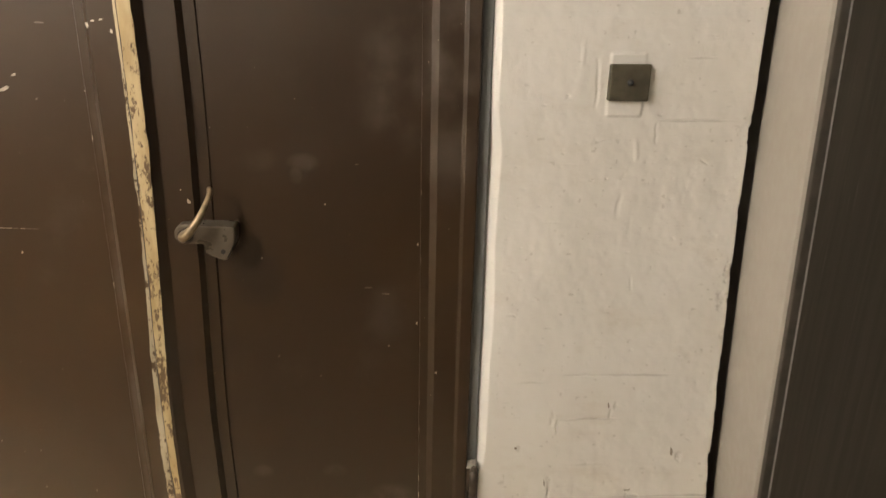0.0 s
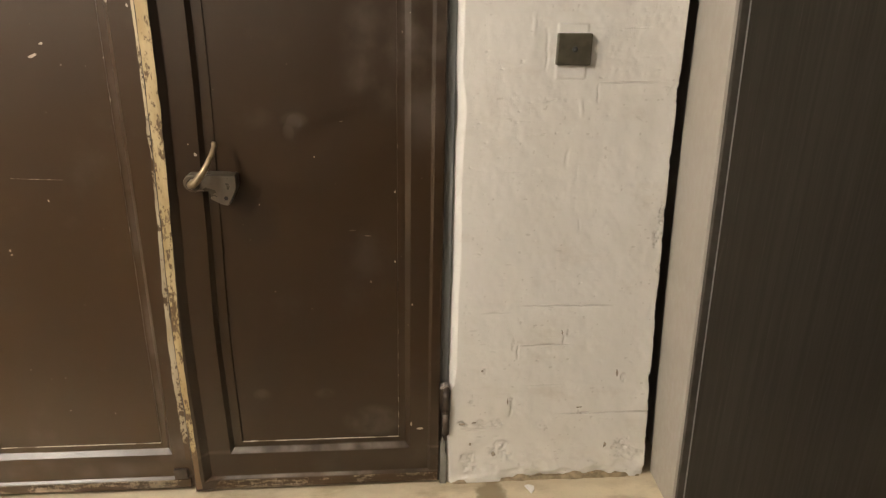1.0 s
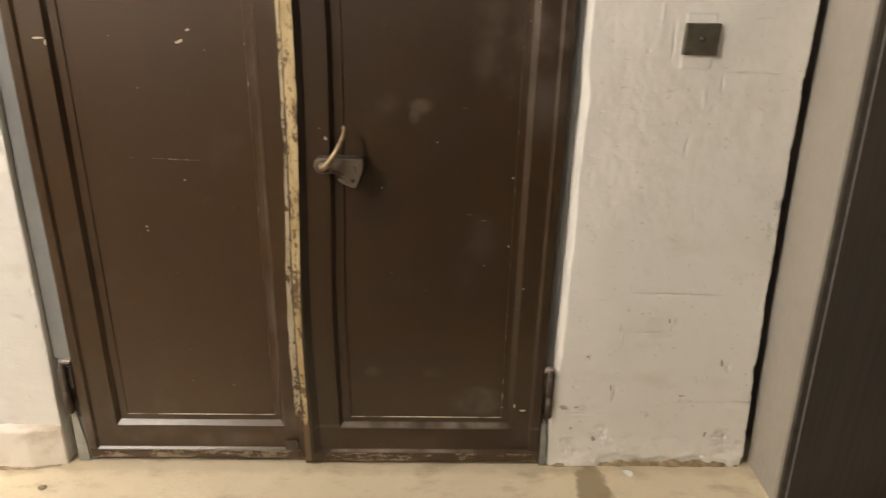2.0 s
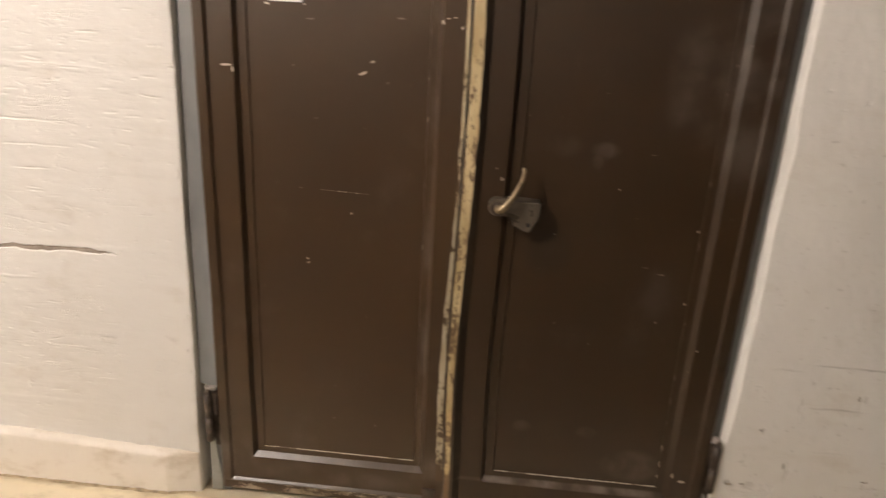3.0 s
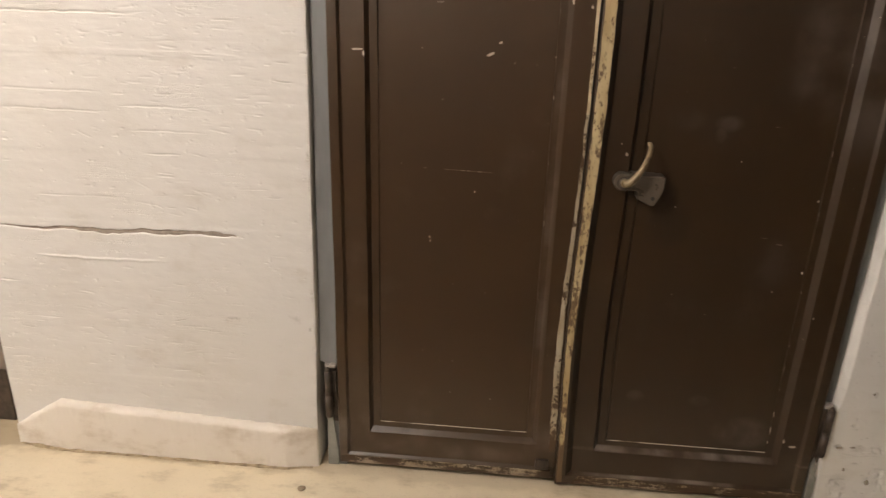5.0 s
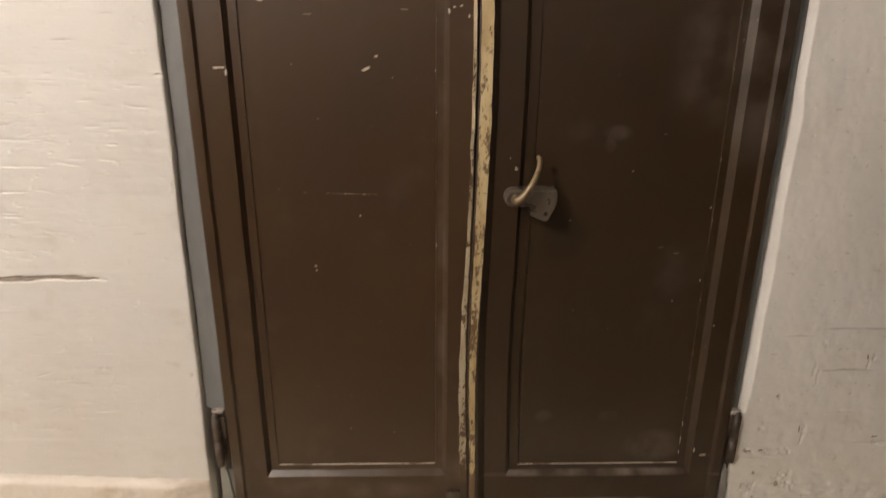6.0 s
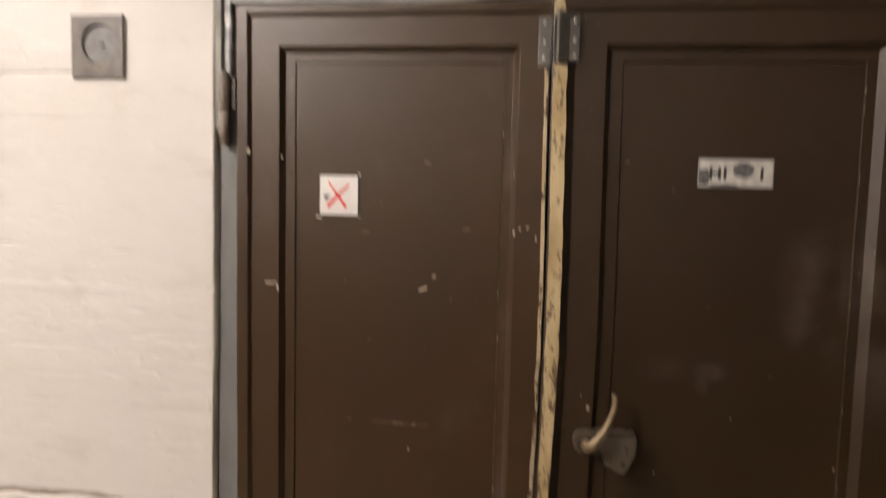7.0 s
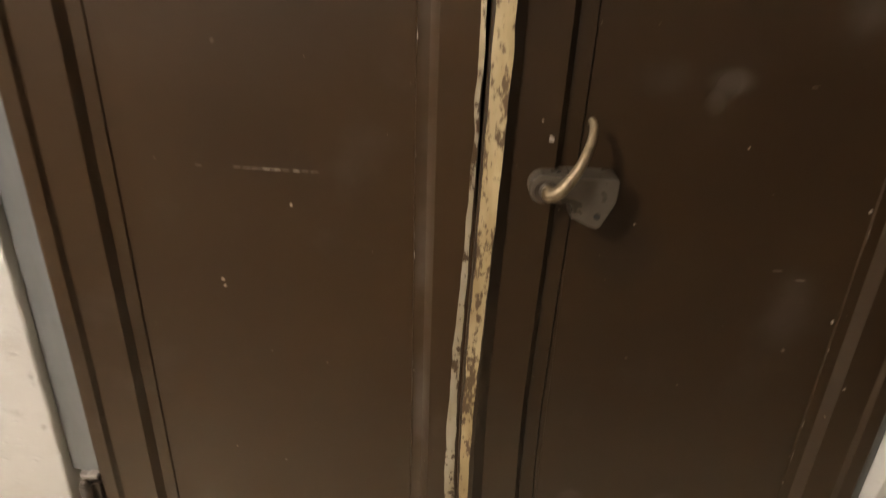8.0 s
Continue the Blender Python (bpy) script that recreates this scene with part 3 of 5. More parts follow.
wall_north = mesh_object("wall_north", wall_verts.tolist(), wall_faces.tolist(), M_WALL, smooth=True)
wall_north.data.attributes.new("grit", "FLOAT", "POINT").data.foreach_set("value", wall_grit.astype(np.float32))
tagged(wall_north, "white painted board-marked concrete wall round a brown double door", "wall", kind="structure")

floor_rng = np.linspace(-2.85, 0.35, 80)
fx, fy = np.meshgrid(np.linspace(-4.2, 3.2, 180), floor_rng)
fz = 0.0015 * np.clip(fractal(fx, fy, 2, 2, 300, 3), -1, 1) - 0.002
fi = np.arange(fx.size).reshape(fx.shape)
floor = mesh_object("floor", np.stack([fx, fy, fz], -1).reshape(-1, 3).tolist(),
                    np.stack([fi[:-1, :-1], fi[:-1, 1:], fi[1:, 1:], fi[1:, :-1]], -1).reshape(-1, 4).tolist(), M_FLOOR, smooth=True)
tagged(floor, "worn beige painted concrete floor with brown stains", "floor", kind="structure")

ceiling = tagged(boxed("ceiling", (-4.3, 3.3, -2.87, 0.35, CEILING, CEILING + 0.12), M_CEIL), "plain pale painted ceiling", "ceiling", kind="structure")
# Added walls out of view, dark or bright to steer bounce and reflections.
for nm, dims, paint in (("wall_south", (-4.3, 3.3, -2.87, -2.75, 1.30, CEILING), M_SOUTH), ("wall_south_lower", (-4.3, 3.3, -2.87, -2.746, -0.02, 1.2995), M_LOWER_DARK), ("wall_west", (-4.3, -4.18, -2.74, 0.35, -0.02, CEILING), M_WALL),
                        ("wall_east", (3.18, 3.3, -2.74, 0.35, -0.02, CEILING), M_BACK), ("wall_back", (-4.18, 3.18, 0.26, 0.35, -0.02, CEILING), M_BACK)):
    tagged(boxed(nm, dims, paint), "plain added wall, its tone set to steer light and reflections", "wall", kind="structure")


def plinth():
    """A rounded concrete kerb along the wall's foot, cut away at both ends."""
    bm = bmesh.new()
    n = 300
    rows = []
    for i in range(n + 1):
        t = i / n
        x = -1.925 + t * (1.925 - 0.867)
        left_end, right_end = min(1.0, (x + 1.935) / 0.19), min(1.0, (-0.865 - x) / 0.105)
        out = 0.027 * max(0.0, left_end) ** 0.8 * max(0.0, right_end) + 0.002
        top = (0.196 - 0.050 * t) * (0.32 + 0.68 * max(0.0, left_end))
        prof = []
        for k in range(15):  # up the front, over the rounded lip and back to the wall
            u = k / 14
            if u < 0.62:
                y, z = out * (0.93 + 0.10 * math.sin(u / 0.62 * math.pi)), (top - 0.016) * u / 0.62
            else:
                a = (u - 0.62) / 0.38
                y, z = out * math.cos(a * math.pi / 2) ** 0.8, top - 0.016 + 0.020 * math.sin(a * math.pi / 2)
            rough = 0.0026 * noise.fractal((x * 16, z * 22, 3.0), 0.9, 2.0, 4) + 0.0016 * noise.noise((x * 70, z * 70, 8.0))
            if k > 8:
                z += 0.004 * noise.fractal((x * 24, 5.0, u * 3), 0.9, 2.0, 3)
            prof.append((FACE - y + rough * min(1.0, y / 0.006) + (0.012 if k == 14 else 0.0), z - 0.004))
        rows.append([bm.verts.new((x, y, z)) for y, z in prof])
    for a, b in zip(rows, rows[1:]):
        for k in range(len(a) - 1):
            bm.faces.new((a[k], b[k], b[k + 1], a[k + 1]))
    for r in (rows[0], rows[-1]):
        back = bm.verts.new((r[0].co.x, FACE + 0.012, -0.004))
        bm.faces.new([*r, back])
    return part("plinth", bm, M_PLINTH, None, smooth=True)


# dirt packed in the long crack
crack_x = np.linspace(-1.84, -1.09, 90)
crack_z = groove_line(crack_x, 0.799, 0.03)
bm = bmesh.new()
rows = [[bm.verts.new((x, y, z + dz)) for y, dz in ((FACE + 0.0065, -0.013), (FACE + 0.0050, 0.0), (FACE + 0.0065, 0.013), (FACE + 0.03, 0.013), (FACE + 0.03, -0.013))] for x, z in zip(crack_x, crack_z)]
for a, b in zip(rows, rows[1:]):
    for k in range(5):
        bm.faces.new((a[k], b[k], b[(k + 1) % 5], a[(k + 1) % 5]))
bm.faces.new(rows[0]), bm.faces.new(rows[-1])
tagged(part("crack_dirt", bm, M_CRACK, None, "", True), "grey-brown dirt packed in a long wall crack", "dirt", kind="structure")
tagged(plinth(), "dirty white concrete plinth with a chipped upper edge", "plinth", kind="structure")

# pier of plaster beside the wall, with the grey door let into its front
def pier():
    """It leans to fit the camera's view: the side by the gap and the front corner each follow their own line."""
    bm = bmesh.new()
    rows = []
    for i in range(21):
        z = -0.01 + (CEILING + 0.01) * i / 20
        k = max(0.0, min(1.0, 1 - z / 1.5)) ** 1.5
        back, front = 1.357 + 0.062 * k, 1.340 + 0.075 * (1 - z / 2.12)
        rows.append([bm.verts.new(p) for p in ((back + 0.060, 0.255, z), (back + 0.060, 0.012, z), (back, 0.004, z), (front - 0.004, -0.195, z), (front + 0.004, -0.199, z), (1.50, -0.199, z), (1.50, 0.255, z))])
    for a, b in zip(rows, rows[1:]):
        for k in range(7):
            bm.faces.new((a[k], a[(k + 1) % 7], b[(k + 1) % 7], b[k]))
    bm.faces.new(rows[0]), bm.faces.new(rows[-1])
    return part("wall_pier", bm, M_PIER, None)


tagged(pier(), "smooth beige plaster pier beside a dark gap", "wall", kind="structure")
tagged(boxed("wall_over_grey_door", (1.502, 3.18, -0.196, 0.26, 2.12, CEILING), M_PIER), "beige plaster above the grey door", "wall", kind="structure")

door_2 = thing("door_2", (1.9, -0.20, 0), "dark grey wood-grain laminate door in a grey frame", "door", kind="structure")
own(door_2,
    boxed("door_frame", (1.341, 1.3610, -0.216, -0.2005, 0.0, 2.12), M_LAMFRAME, None, 0.002, "dark grey frame post", 0.075),
    boxed("leaf", (1.3640, 2.36, -0.2150, -0.2003, 0.016, 2.11), M_LAM, None, 0.001, "", 0.075),
    boxed("edge_strip", (1.3613, 1.3637, -0.2170, -0.2004, 0.016, 2.11), M_LINE, None, 0.0, "thin pale metal edge", 0.075),
    boxed("threshold", (1.43, 2.40, -0.262, -0.218, 0.0, 0.012), M_SECONDFRAME, None, 0.003, "brown threshold strip"),
    boxed("door_frame", (2.364, 2.42, -0.214, -0.2005, 0.0, 2.12), M_LAMFRAME, None, 0.003, "", 0.075))
tagged(boxed("wall_beyond_grey_door", (1.504, 3.18, -0.196, 0.26, -0.01, 2.12), M_PIER), "beige plaster beyond the grey door", "wall", kind="structure")


# ---- the brown double door ----
def ring(spec, k, bow=None):
    """Points round a rectangle, k pieces a side, at depth y; bow(z) shifts the left side."""
    x0, x1, z0, z1, y = spec
    pts = []
    for i in range(k):
        pts.append((x0 + (x1 - x0) * i / k, z0))
    for i in range(3 * k):
        pts.append((x1, z0 + (z1 - z0) * i / (3 * k)))
    for i in range(k):
        pts.append((x1 - (x1 - x0) * i / k, z1))
    for i in range(3 * k):
        pts.append((x0, z1 - (z1 - z0) * i / (3 * k)))
    out = []
    for x, z in pts:
        sx = bow(z) * max(0.0, 1 - (x - x0) / 0.06) if bow else 0.0
        wob = 0.0009 * noise.noise((x * 4, z * 4, y * 60)) + 0.0004 * noise.noise((x * 25, z * 25, 3))
        out.append((x + sx + wob, y + wob, z + wob))
    return out


def leaf_frame(name, rings, mat, parent, bow=None, k=14):
    """Nested rectangles, bridged from the back edge over rim, stile, bevel and ledge."""
    verts, faces = [], []
    count = 8 * k
    for r in rings:
        verts += ring(r, k, bow)
    for a in range(len(rings) - 1):
        for i in range(count):
            j = (i + 1) % count
            faces.append((a * count + i, a * count + j, (a + 1) * count + j, (a + 1) * count + i))
    last = (len(rings) - 1) * count
    faces.append(tuple(range(count - 1, -1, -1)))
    faces.append(tuple(range(last, last + count)))
    ob = mesh_object(name, verts, faces, mat)
    return ob


def panel(name, x0, x1, z0, z1, y, dents, mat, seed):
    """The sheet inside the ledge, a little wavy, with dents."""
    gx, gz = np.meshgrid(np.linspace(x0, x1, 90), np.linspace(z0, z1, 260))
    d = 0.0009 * fractal(gx, gz, 2.3, 1.7, seed, 3)
    for cx, cz, rx, rz, depth in dents:
        d += depth * np.exp(-((gx - cx) / rx) ** 2 - ((gz - cz) / rz) ** 2)
    edge = np.minimum(np.minimum(gx - x0, x1 - gx), np.minimum(gz - z0, z1 - gz))
    d *= np.clip(edge / 0.03, 0, 1)
    nz, nx = gx.shape
    idx = np.arange(gx.size).reshape(nz, nx)
    v = np.stack([gx, y + d, gz], -1).reshape(-1, 3).tolist()
    f = np.stack([idx[:-1, :-1], idx[:-1, 1:], idx[1:, 1:], idx[1:, :-1]], -1).reshape(-1, 4).tolist()
    loop = [*idx[0, :], *idx[1:, -1], *idx[-1, -2::-1], *idx[-2:0:-1, 0]]
    base, m = len(v), len(loop)
    v += [v[i] for i in loop] + [(v[i][0], y + 0.004, v[i][2]) for i in loop]
    f += [(base + (i + 1) % m, base + i, base + m + i, base + m + (i + 1) % m) for i in range(m)]
    return mesh_object(name, v, f, mat, smooth=True)


door_1 = thing("door_1", (-0.05, 0, 0), "brown painted steel double door with a worn cream meeting edge", "door", kind="structure")

# frame: blue-grey steel, with a strip of older paint over the head
frame_bm = bmesh.new()
jamb = [(-0.834, 0.0), (-0.834, 0.385)] + [(-0.8392 - 0.020 * max(0.0, 1 - z / 1.5), z) for z in (0.39, 0.5, 1.0, 1.5, 2.022)] + [(-0.775, 2.022), (-0.775, 0.0)]
jamb_front, jamb_back = [[frame_bm.verts.new((x, y, z)) for x, z in jamb] for y in (-0.002, 0.07)]
frame_bm.faces.new(jamb_front), frame_bm.faces.new(jamb_back)
for i in range(len(jamb)):
    frame_bm.faces.new((jamb_front[i], jamb_front[i - 1], jamb_back[i - 1], jamb_back[i]))
box(frame_bm, 0.6915, 0.7155, -0.006, 0.07, 0.0, 2.022, 0.002)
box(frame_bm, -0.774, 0.690, -0.0015, 0.07, 1.970, 2.022, 0.002)
door_frame = part("door_frame", frame_bm, M_FRAME, None, "blue-grey painted steel frame")


def film(name, path, widths, y, mat, seed, label, wrinkle=0.0012):
    """A thin wrinkled film of filler drawn along a bent line; widths runs from its start to its end."""
    pts = [Vector((p[0], p[1])) for p in path]
    fine = []
    for p, q in zip(pts, pts[1:]):
        n = max(2, int((q - p).length / 0.006))
        fine += [p.lerp(q, i / n) for i in range(n)]
    fine.append(pts[-1])
    bm = bmesh.new()
    rows = []
    for i, p in enumerate(fine):
        d = (fine[min(i + 2, len(fine) - 1)] - fine[max(i - 2, 0)]).normalized()
        side = Vector((-d.y, d.x))
        t = i / (len(fine) - 1)
        j = min(int(t * (len(widths) - 1)), len(widths) - 2)
        w = widths[j] + (widths[j + 1] - widths[j]) * (t * (len(widths) - 1) - j)
        lo = -w / 2 + 0.003 * noise.fractal((p.x * 14, p.y * 14, seed), 1.0, 2.0, 3)
        hi = w / 2 + 0.003 * noise.fractal((p.x * 17, p.y * 17, seed + 5), 1.0, 2.0, 3)
        row = []
        for k in range(9):
            u = k / 8
            off = lo + (hi - lo) * u
            fold = wrinkle * noise.fractal((p.x * 9 + p.y * 9, u * 5 + 0.6 * noise.noise((p.x * 12, p.y * 12, 1)), seed), 1.0, 2.0, 3)
            lift = 0.0 if k in (0, 8) else -0.0010 - fold
            row.append(bm.verts.new((p.x + side.x * off, y + lift + (0.018 if k in (0, 8) else 0.0), p.y + side.y * off)))
        rows.append(row)
    for a, b in zip(rows, rows[1:]):
        for k in range(8):
            bm.faces.new((a[k], b[k], b[k + 1], a[k + 1]))
        bm.faces.new((a[8], b[8], b[0], a[0]))
    bm.faces.new(rows[0])
    bm.faces.new(rows[-1])
    return part(name, bm, mat, None, label, True)


corner = [(-0.8000 - 0.012 - 0.011 * math.sin(math.radians(a)) + 0.011, 1.998 - 0.011 + 0.011 * math.cos(math.radians(a))) for a in range(90, -1, -15)]
smear = film("filler_smear", [(-0.812, 1.822), (-0.811, 1.900), *corner, (-0.60, 1.9950), (-0.30, 1.9960), (-0.16, 2.0010), (-0.079, 2.0095)], [0.017, 0.020, 0.026, 0.029, 0.028, 0.028, 0.020], -0.0185, M_CAULK, 2.0, "smeared pale grey filler", 0.0024)
smear_b = film("filler_smear", [(-0.076, 2.0035), (0.20, 2.0050), (0.45, 2.0045), (0.700, 2.0040)], [0.016, 0.012, 0.011, 0.012, 0.010], -0.0185, M_CAULK, 8.0, "smeared pale grey filler")
inner = [(-0.829 + 0.014 - 0.014 * math.sin(math.radians(a)), 2.0085 - 0.014 + 0.014 * math.cos(math.radians(a))) for a in range(0, 91, 15)]
head_bm = bmesh.new()
outline = [(-0.8425, 1.70), (-0.8425, 2.046), (-0.838, 2.052), (0.712, 2.052), (0.712, 2.0085), *inner, (-0.829, 1.70)]
front = [head_bm.verts.new((x, -0.0180, z)) for x, z in outline]
rear = [head_bm.verts.new((x, 0.05, z)) for x, z in outline]
head_bm.faces.new(front), head_bm.faces.new(rear)
for i in range(len(outline)):
    j = (i + 1) % len(outline)
    head_bm.faces.new((front[i], front[j], rear[j], rear[i]))
head = part("head_strip", head_bm, M_DARKFRAME, None, "dull green-grey strip under the lintel")
own(door_1, door_frame, head, smear, smear_b)

RIM, STILE, BED = -0.015, -0.006, 0.0100
left_leaf = leaf_frame("left_leaf", [
    (-0.797, -0.086, 0.018, 1.984, 0.030), (-0.797, -0.086, 0.018, 1.984, RIM + 0.004), (-0.795, -0.087, 0.020, 1.982, RIM + 0.001),
    (-0.792, -0.0875, 0.024, 1.979, RIM), (-0.769, -0.088, 0.050, 1.966, RIM), (-0.7675, -0.0885, 0.0515, 1.9645, RIM + 0.001),
    (-0.7620, -0.089, 0.058, 1.958, STILE - 0.0008), (-0.760, -0.0895, 0.060, 1.956, STILE), (-0.696, -0.150, 0.139, 1.893, STILE),
    (-0.6950, -0.1512, 0.1402, 1.8918, STILE + 0.0005), (-0.685, -0.164, 0.154, 1.880, BED - 0.0005), (-0.6843, -0.165, 0.155, 1.8793, BED),
    (-0.6625, -0.1830, 0.1715, 1.8585, BED), (-0.6600, -0.1855, 0.1740, 1.8560, BED + 0.0045)], M_LEAF, door_1)
for p in left_leaf.data.vertices:
    if p.co.x > -0.1 and p.co.y < STILE:
        p.co.y = STILE
tagged(left_leaf, "brown steel leaf with a stepped rim")
DY = -0.007


def rim_bow(z):
    """The meeting rim is bent: it leans out below the lock."""
    return -0.010 * math.exp(-((z - 0.55) / 0.33) ** 2) + 0.004 * math.exp(-((z - 1.35) / 0.30) ** 2)


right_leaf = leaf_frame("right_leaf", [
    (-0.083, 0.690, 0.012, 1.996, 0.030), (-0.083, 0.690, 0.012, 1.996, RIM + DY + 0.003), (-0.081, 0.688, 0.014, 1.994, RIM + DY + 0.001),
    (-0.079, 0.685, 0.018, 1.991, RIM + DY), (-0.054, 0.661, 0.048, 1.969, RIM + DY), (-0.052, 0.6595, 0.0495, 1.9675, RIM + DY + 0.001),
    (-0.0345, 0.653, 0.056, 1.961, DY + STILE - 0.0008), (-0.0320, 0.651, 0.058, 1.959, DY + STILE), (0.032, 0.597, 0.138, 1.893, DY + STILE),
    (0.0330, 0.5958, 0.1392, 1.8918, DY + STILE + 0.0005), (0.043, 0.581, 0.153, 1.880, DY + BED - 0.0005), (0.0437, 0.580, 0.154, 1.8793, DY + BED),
    (0.0695, 0.5605, 0.1705, 1.8585, DY + BED), (0.0720, 0.5580, 0.1730, 1.8560, DY + BED + 0.0045)], M_RIGHT_DARKER, door_1, rim_bow)


def proud(z):
    """The meeting rim stands out further below the brackets."""
    return 0.011 * max(0.0, min(1.0, (1.84 - z) / 0.06))


for p in right_leaf.data.vertices:
    if p.co.x < -0.045 and p.co.y < DY + STILE - 0.002:
        p.co.y -= proud(p.co.z)
tagged(right_leaf, "brown steel leaf with a stepped rim overlapping the other leaf")
own(door_1, left_leaf, right_leaf)

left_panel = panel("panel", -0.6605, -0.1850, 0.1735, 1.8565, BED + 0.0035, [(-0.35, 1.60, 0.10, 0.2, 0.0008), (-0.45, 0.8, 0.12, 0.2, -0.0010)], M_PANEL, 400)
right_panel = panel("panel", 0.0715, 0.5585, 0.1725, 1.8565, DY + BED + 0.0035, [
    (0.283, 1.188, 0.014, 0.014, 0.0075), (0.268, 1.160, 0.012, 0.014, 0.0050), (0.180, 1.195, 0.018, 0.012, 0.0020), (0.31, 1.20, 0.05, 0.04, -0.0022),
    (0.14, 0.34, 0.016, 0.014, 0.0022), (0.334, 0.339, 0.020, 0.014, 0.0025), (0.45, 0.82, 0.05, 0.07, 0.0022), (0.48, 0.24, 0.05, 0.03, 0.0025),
    (0.42, 1.05, 0.08, 0.12, -0.0020), (0.48, 1.40, 0.07, 0.10, 0.0020), (0.20, 0.86, 0.06, 0.05, 0.0018)], M_RIGHT_DARKER, 430)


def strip(name, edge, width, y0, y1, z0, z1, mat, seed, rag):
    """A thin upright strip that follows the bent rim."""
    bm = bmesh.new()
    n = 110
    rows = []
    for i in range(n + 1):
        z = z0 + (z1 - z0) * i / n
        a = edge(z) + rag * noise.fractal((z * 16, seed, 1), 1.0, 2.0, 3)
        b = edge(z) + width(z) + rag * noise.fractal((z * 16, seed, 9), 1.0, 2.0, 3)
        rows.append([bm.verts.new(c) for c in ((a, y1, z), (a, y0, z), (b, y0, z), (b, y1, z))])
    for r, s in zip(rows, rows[1:]):
        for k in range(4):
            bm.faces.new((r[k], r[(k + 1) % 4], s[(k + 1) % 4], s[k]))
    bm.faces.new(rows[0])
    bm.faces.new(rows[-1])
    return part(name, bm, mat, None)


rim_strip = strip("worn_rim", lambda z: -0.0795 + rim_bow(z), lambda z: 0.0295 - 0.0135 * max(0, min(1, (1.15 - z) / 0.8)), RIM + DY - 0.0012, RIM + DY + 0.010, 0.025, 1.850, M_RIM, 3.0, 0.0022)
for p in rim_strip.data.vertices:
    p.co.y -= proud(p.co.z)
tagged(rim_strip, "rim rubbed bare to cream undercoat")
rim_top = strip("worn_rim", lambda z: -0.0815 + 0.10 * max(0, z - 1.965), lambda z: 0.0235 - 0.35 * max(0, z - 1.966), RIM + DY - 0.0016, RIM + DY + 0.010, 1.952, 1.9895, M_CHIPCREAM, 12.0, 0.004)
edge_strip = strip("flaked_edge", lambda z: -0.097 + 1.05 * rim_bow(z), lambda z: 0.008, STILE - 0.0020, 0.004, 1.20, 1.84, M_EDGE, 6.0, 0.0013)
edge_low = strip("flaked_edge", lambda z: -0.0965 + rim_bow(z) - 0.012 * max(0, min(1, (1.0 - z) / 0.6)), lambda z: 0.0075 + 0.012 * max(0, min(1, (1.0 - z) / 0.6)), STILE - 0.0022, 0.004, 0.12, 1.199, M_EDGELOW, 6.0, 0.0028)
tagged(edge_strip, "flaking edge with pale undercoat")
tagged(edge_low, "flaking edge with pale undercoat")
foot_l = boxed("kick_edge", (-0.790, -0.100, RIM - 0.0012, RIM + 0.006, 0.0215, 0.0495), M_FOOT, None, 0.001, "scuffed lower edge")
foot_r = boxed("kick_edge", (-0.060, 0.684, RIM + DY - 0.0012, RIM + DY + 0.006, 0.0150, 0.0470), M_FOOT, None, 0.001, "scuffed lower edge")
own(door_1, left_panel, right_panel, rim_strip, rim_top, edge_strip, edge_low, foot_l, foot_r)


def under(leaf, *obs):
    for o in obs:
        o.parent = leaf
        o.matrix_parent_inverse = Matrix.Identity(4)


under(left_leaf, left_panel, edge_strip, edge_low, foot_l)
under(right_leaf, right_panel, rim_strip, rim_top, foot_r)


def cylinder(bm, p, q, r0, r1, seg=20):
    a, b = Vector(p), Vector(q)
    m = Matrix.Translation((a + b) / 2) @ (b - a).to_track_quat("Z", "Y").to_matrix().to_4x4()
    bmesh.ops.create_cone(bm, cap_ends=True, segments=seg, radius1=r0, radius2=r1, depth=(b - a).length, matrix=m)


def dome(bm, at, r, squash=0.5):
    bmesh.ops.create_uvsphere(bm, u_segments=12, v_segments=8, radius=1.0, matrix=Matrix.Translation(at) @ Matrix.Diagonal((r, r * squash, r, 1)))


def hinge(x, z0, z1, side, leaf, paint):
    """A lift-off barrel hinge; side is +1 where the leaf lies to the right of the barrel."""
    zm = (z0 + z1) / 2
    bm = bmesh.new()
    for a, b in ((z0, zm - 0.0008), (zm + 0.0008, z1)):
        cylinder(bm, (x, -0.026, a + 0.004), (x, -0.026, b - 0.004), 0.0118, 0.0118)
        cylinder(bm, (x, -0.026, a), (x, -0.026, a + 0.004), 0.0117 if a > z0 else 0.0095, 0.0118)
        cylinder(bm, (x, -0.026, b - 0.004), (x, -0.026, b), 0.0118, 0.0117 if b < z1 else 0.0095)
    cylinder(bm, (x, -0.026, zm - 0.002), (x, -0.026, zm + 0.002), 0.0110, 0.0110)
    dome(bm, (x, -0.026, z1), 0.0095, 0.9)
    barrel = part("hinge", bm, paint, None, "painted steel barrel hinge", True)
    barrel.parent = leaf
    flap = bmesh.new()
    box(flap, min(x, x + side * 0.024), max(x, x + side * 0.024), -0.0195, -0.012, zm + 0.004, z1 - 0.006, 0.001)
    box(flap, min(x, x - side * 0.012), max(x, x - side * 0.012), -0.022, 0.02, z0 + 0.006, zm - 0.004, 0.001)
    f = part("hinge_flap", flap, M_HINGE, None)
    f.parent = leaf


hinge(-0.818, 1.664, 1.826, 1, left_leaf, M_HINGEPALE)
hinge(-0.823, 0.200, 0.372, 1, left_leaf, M_HINGE)
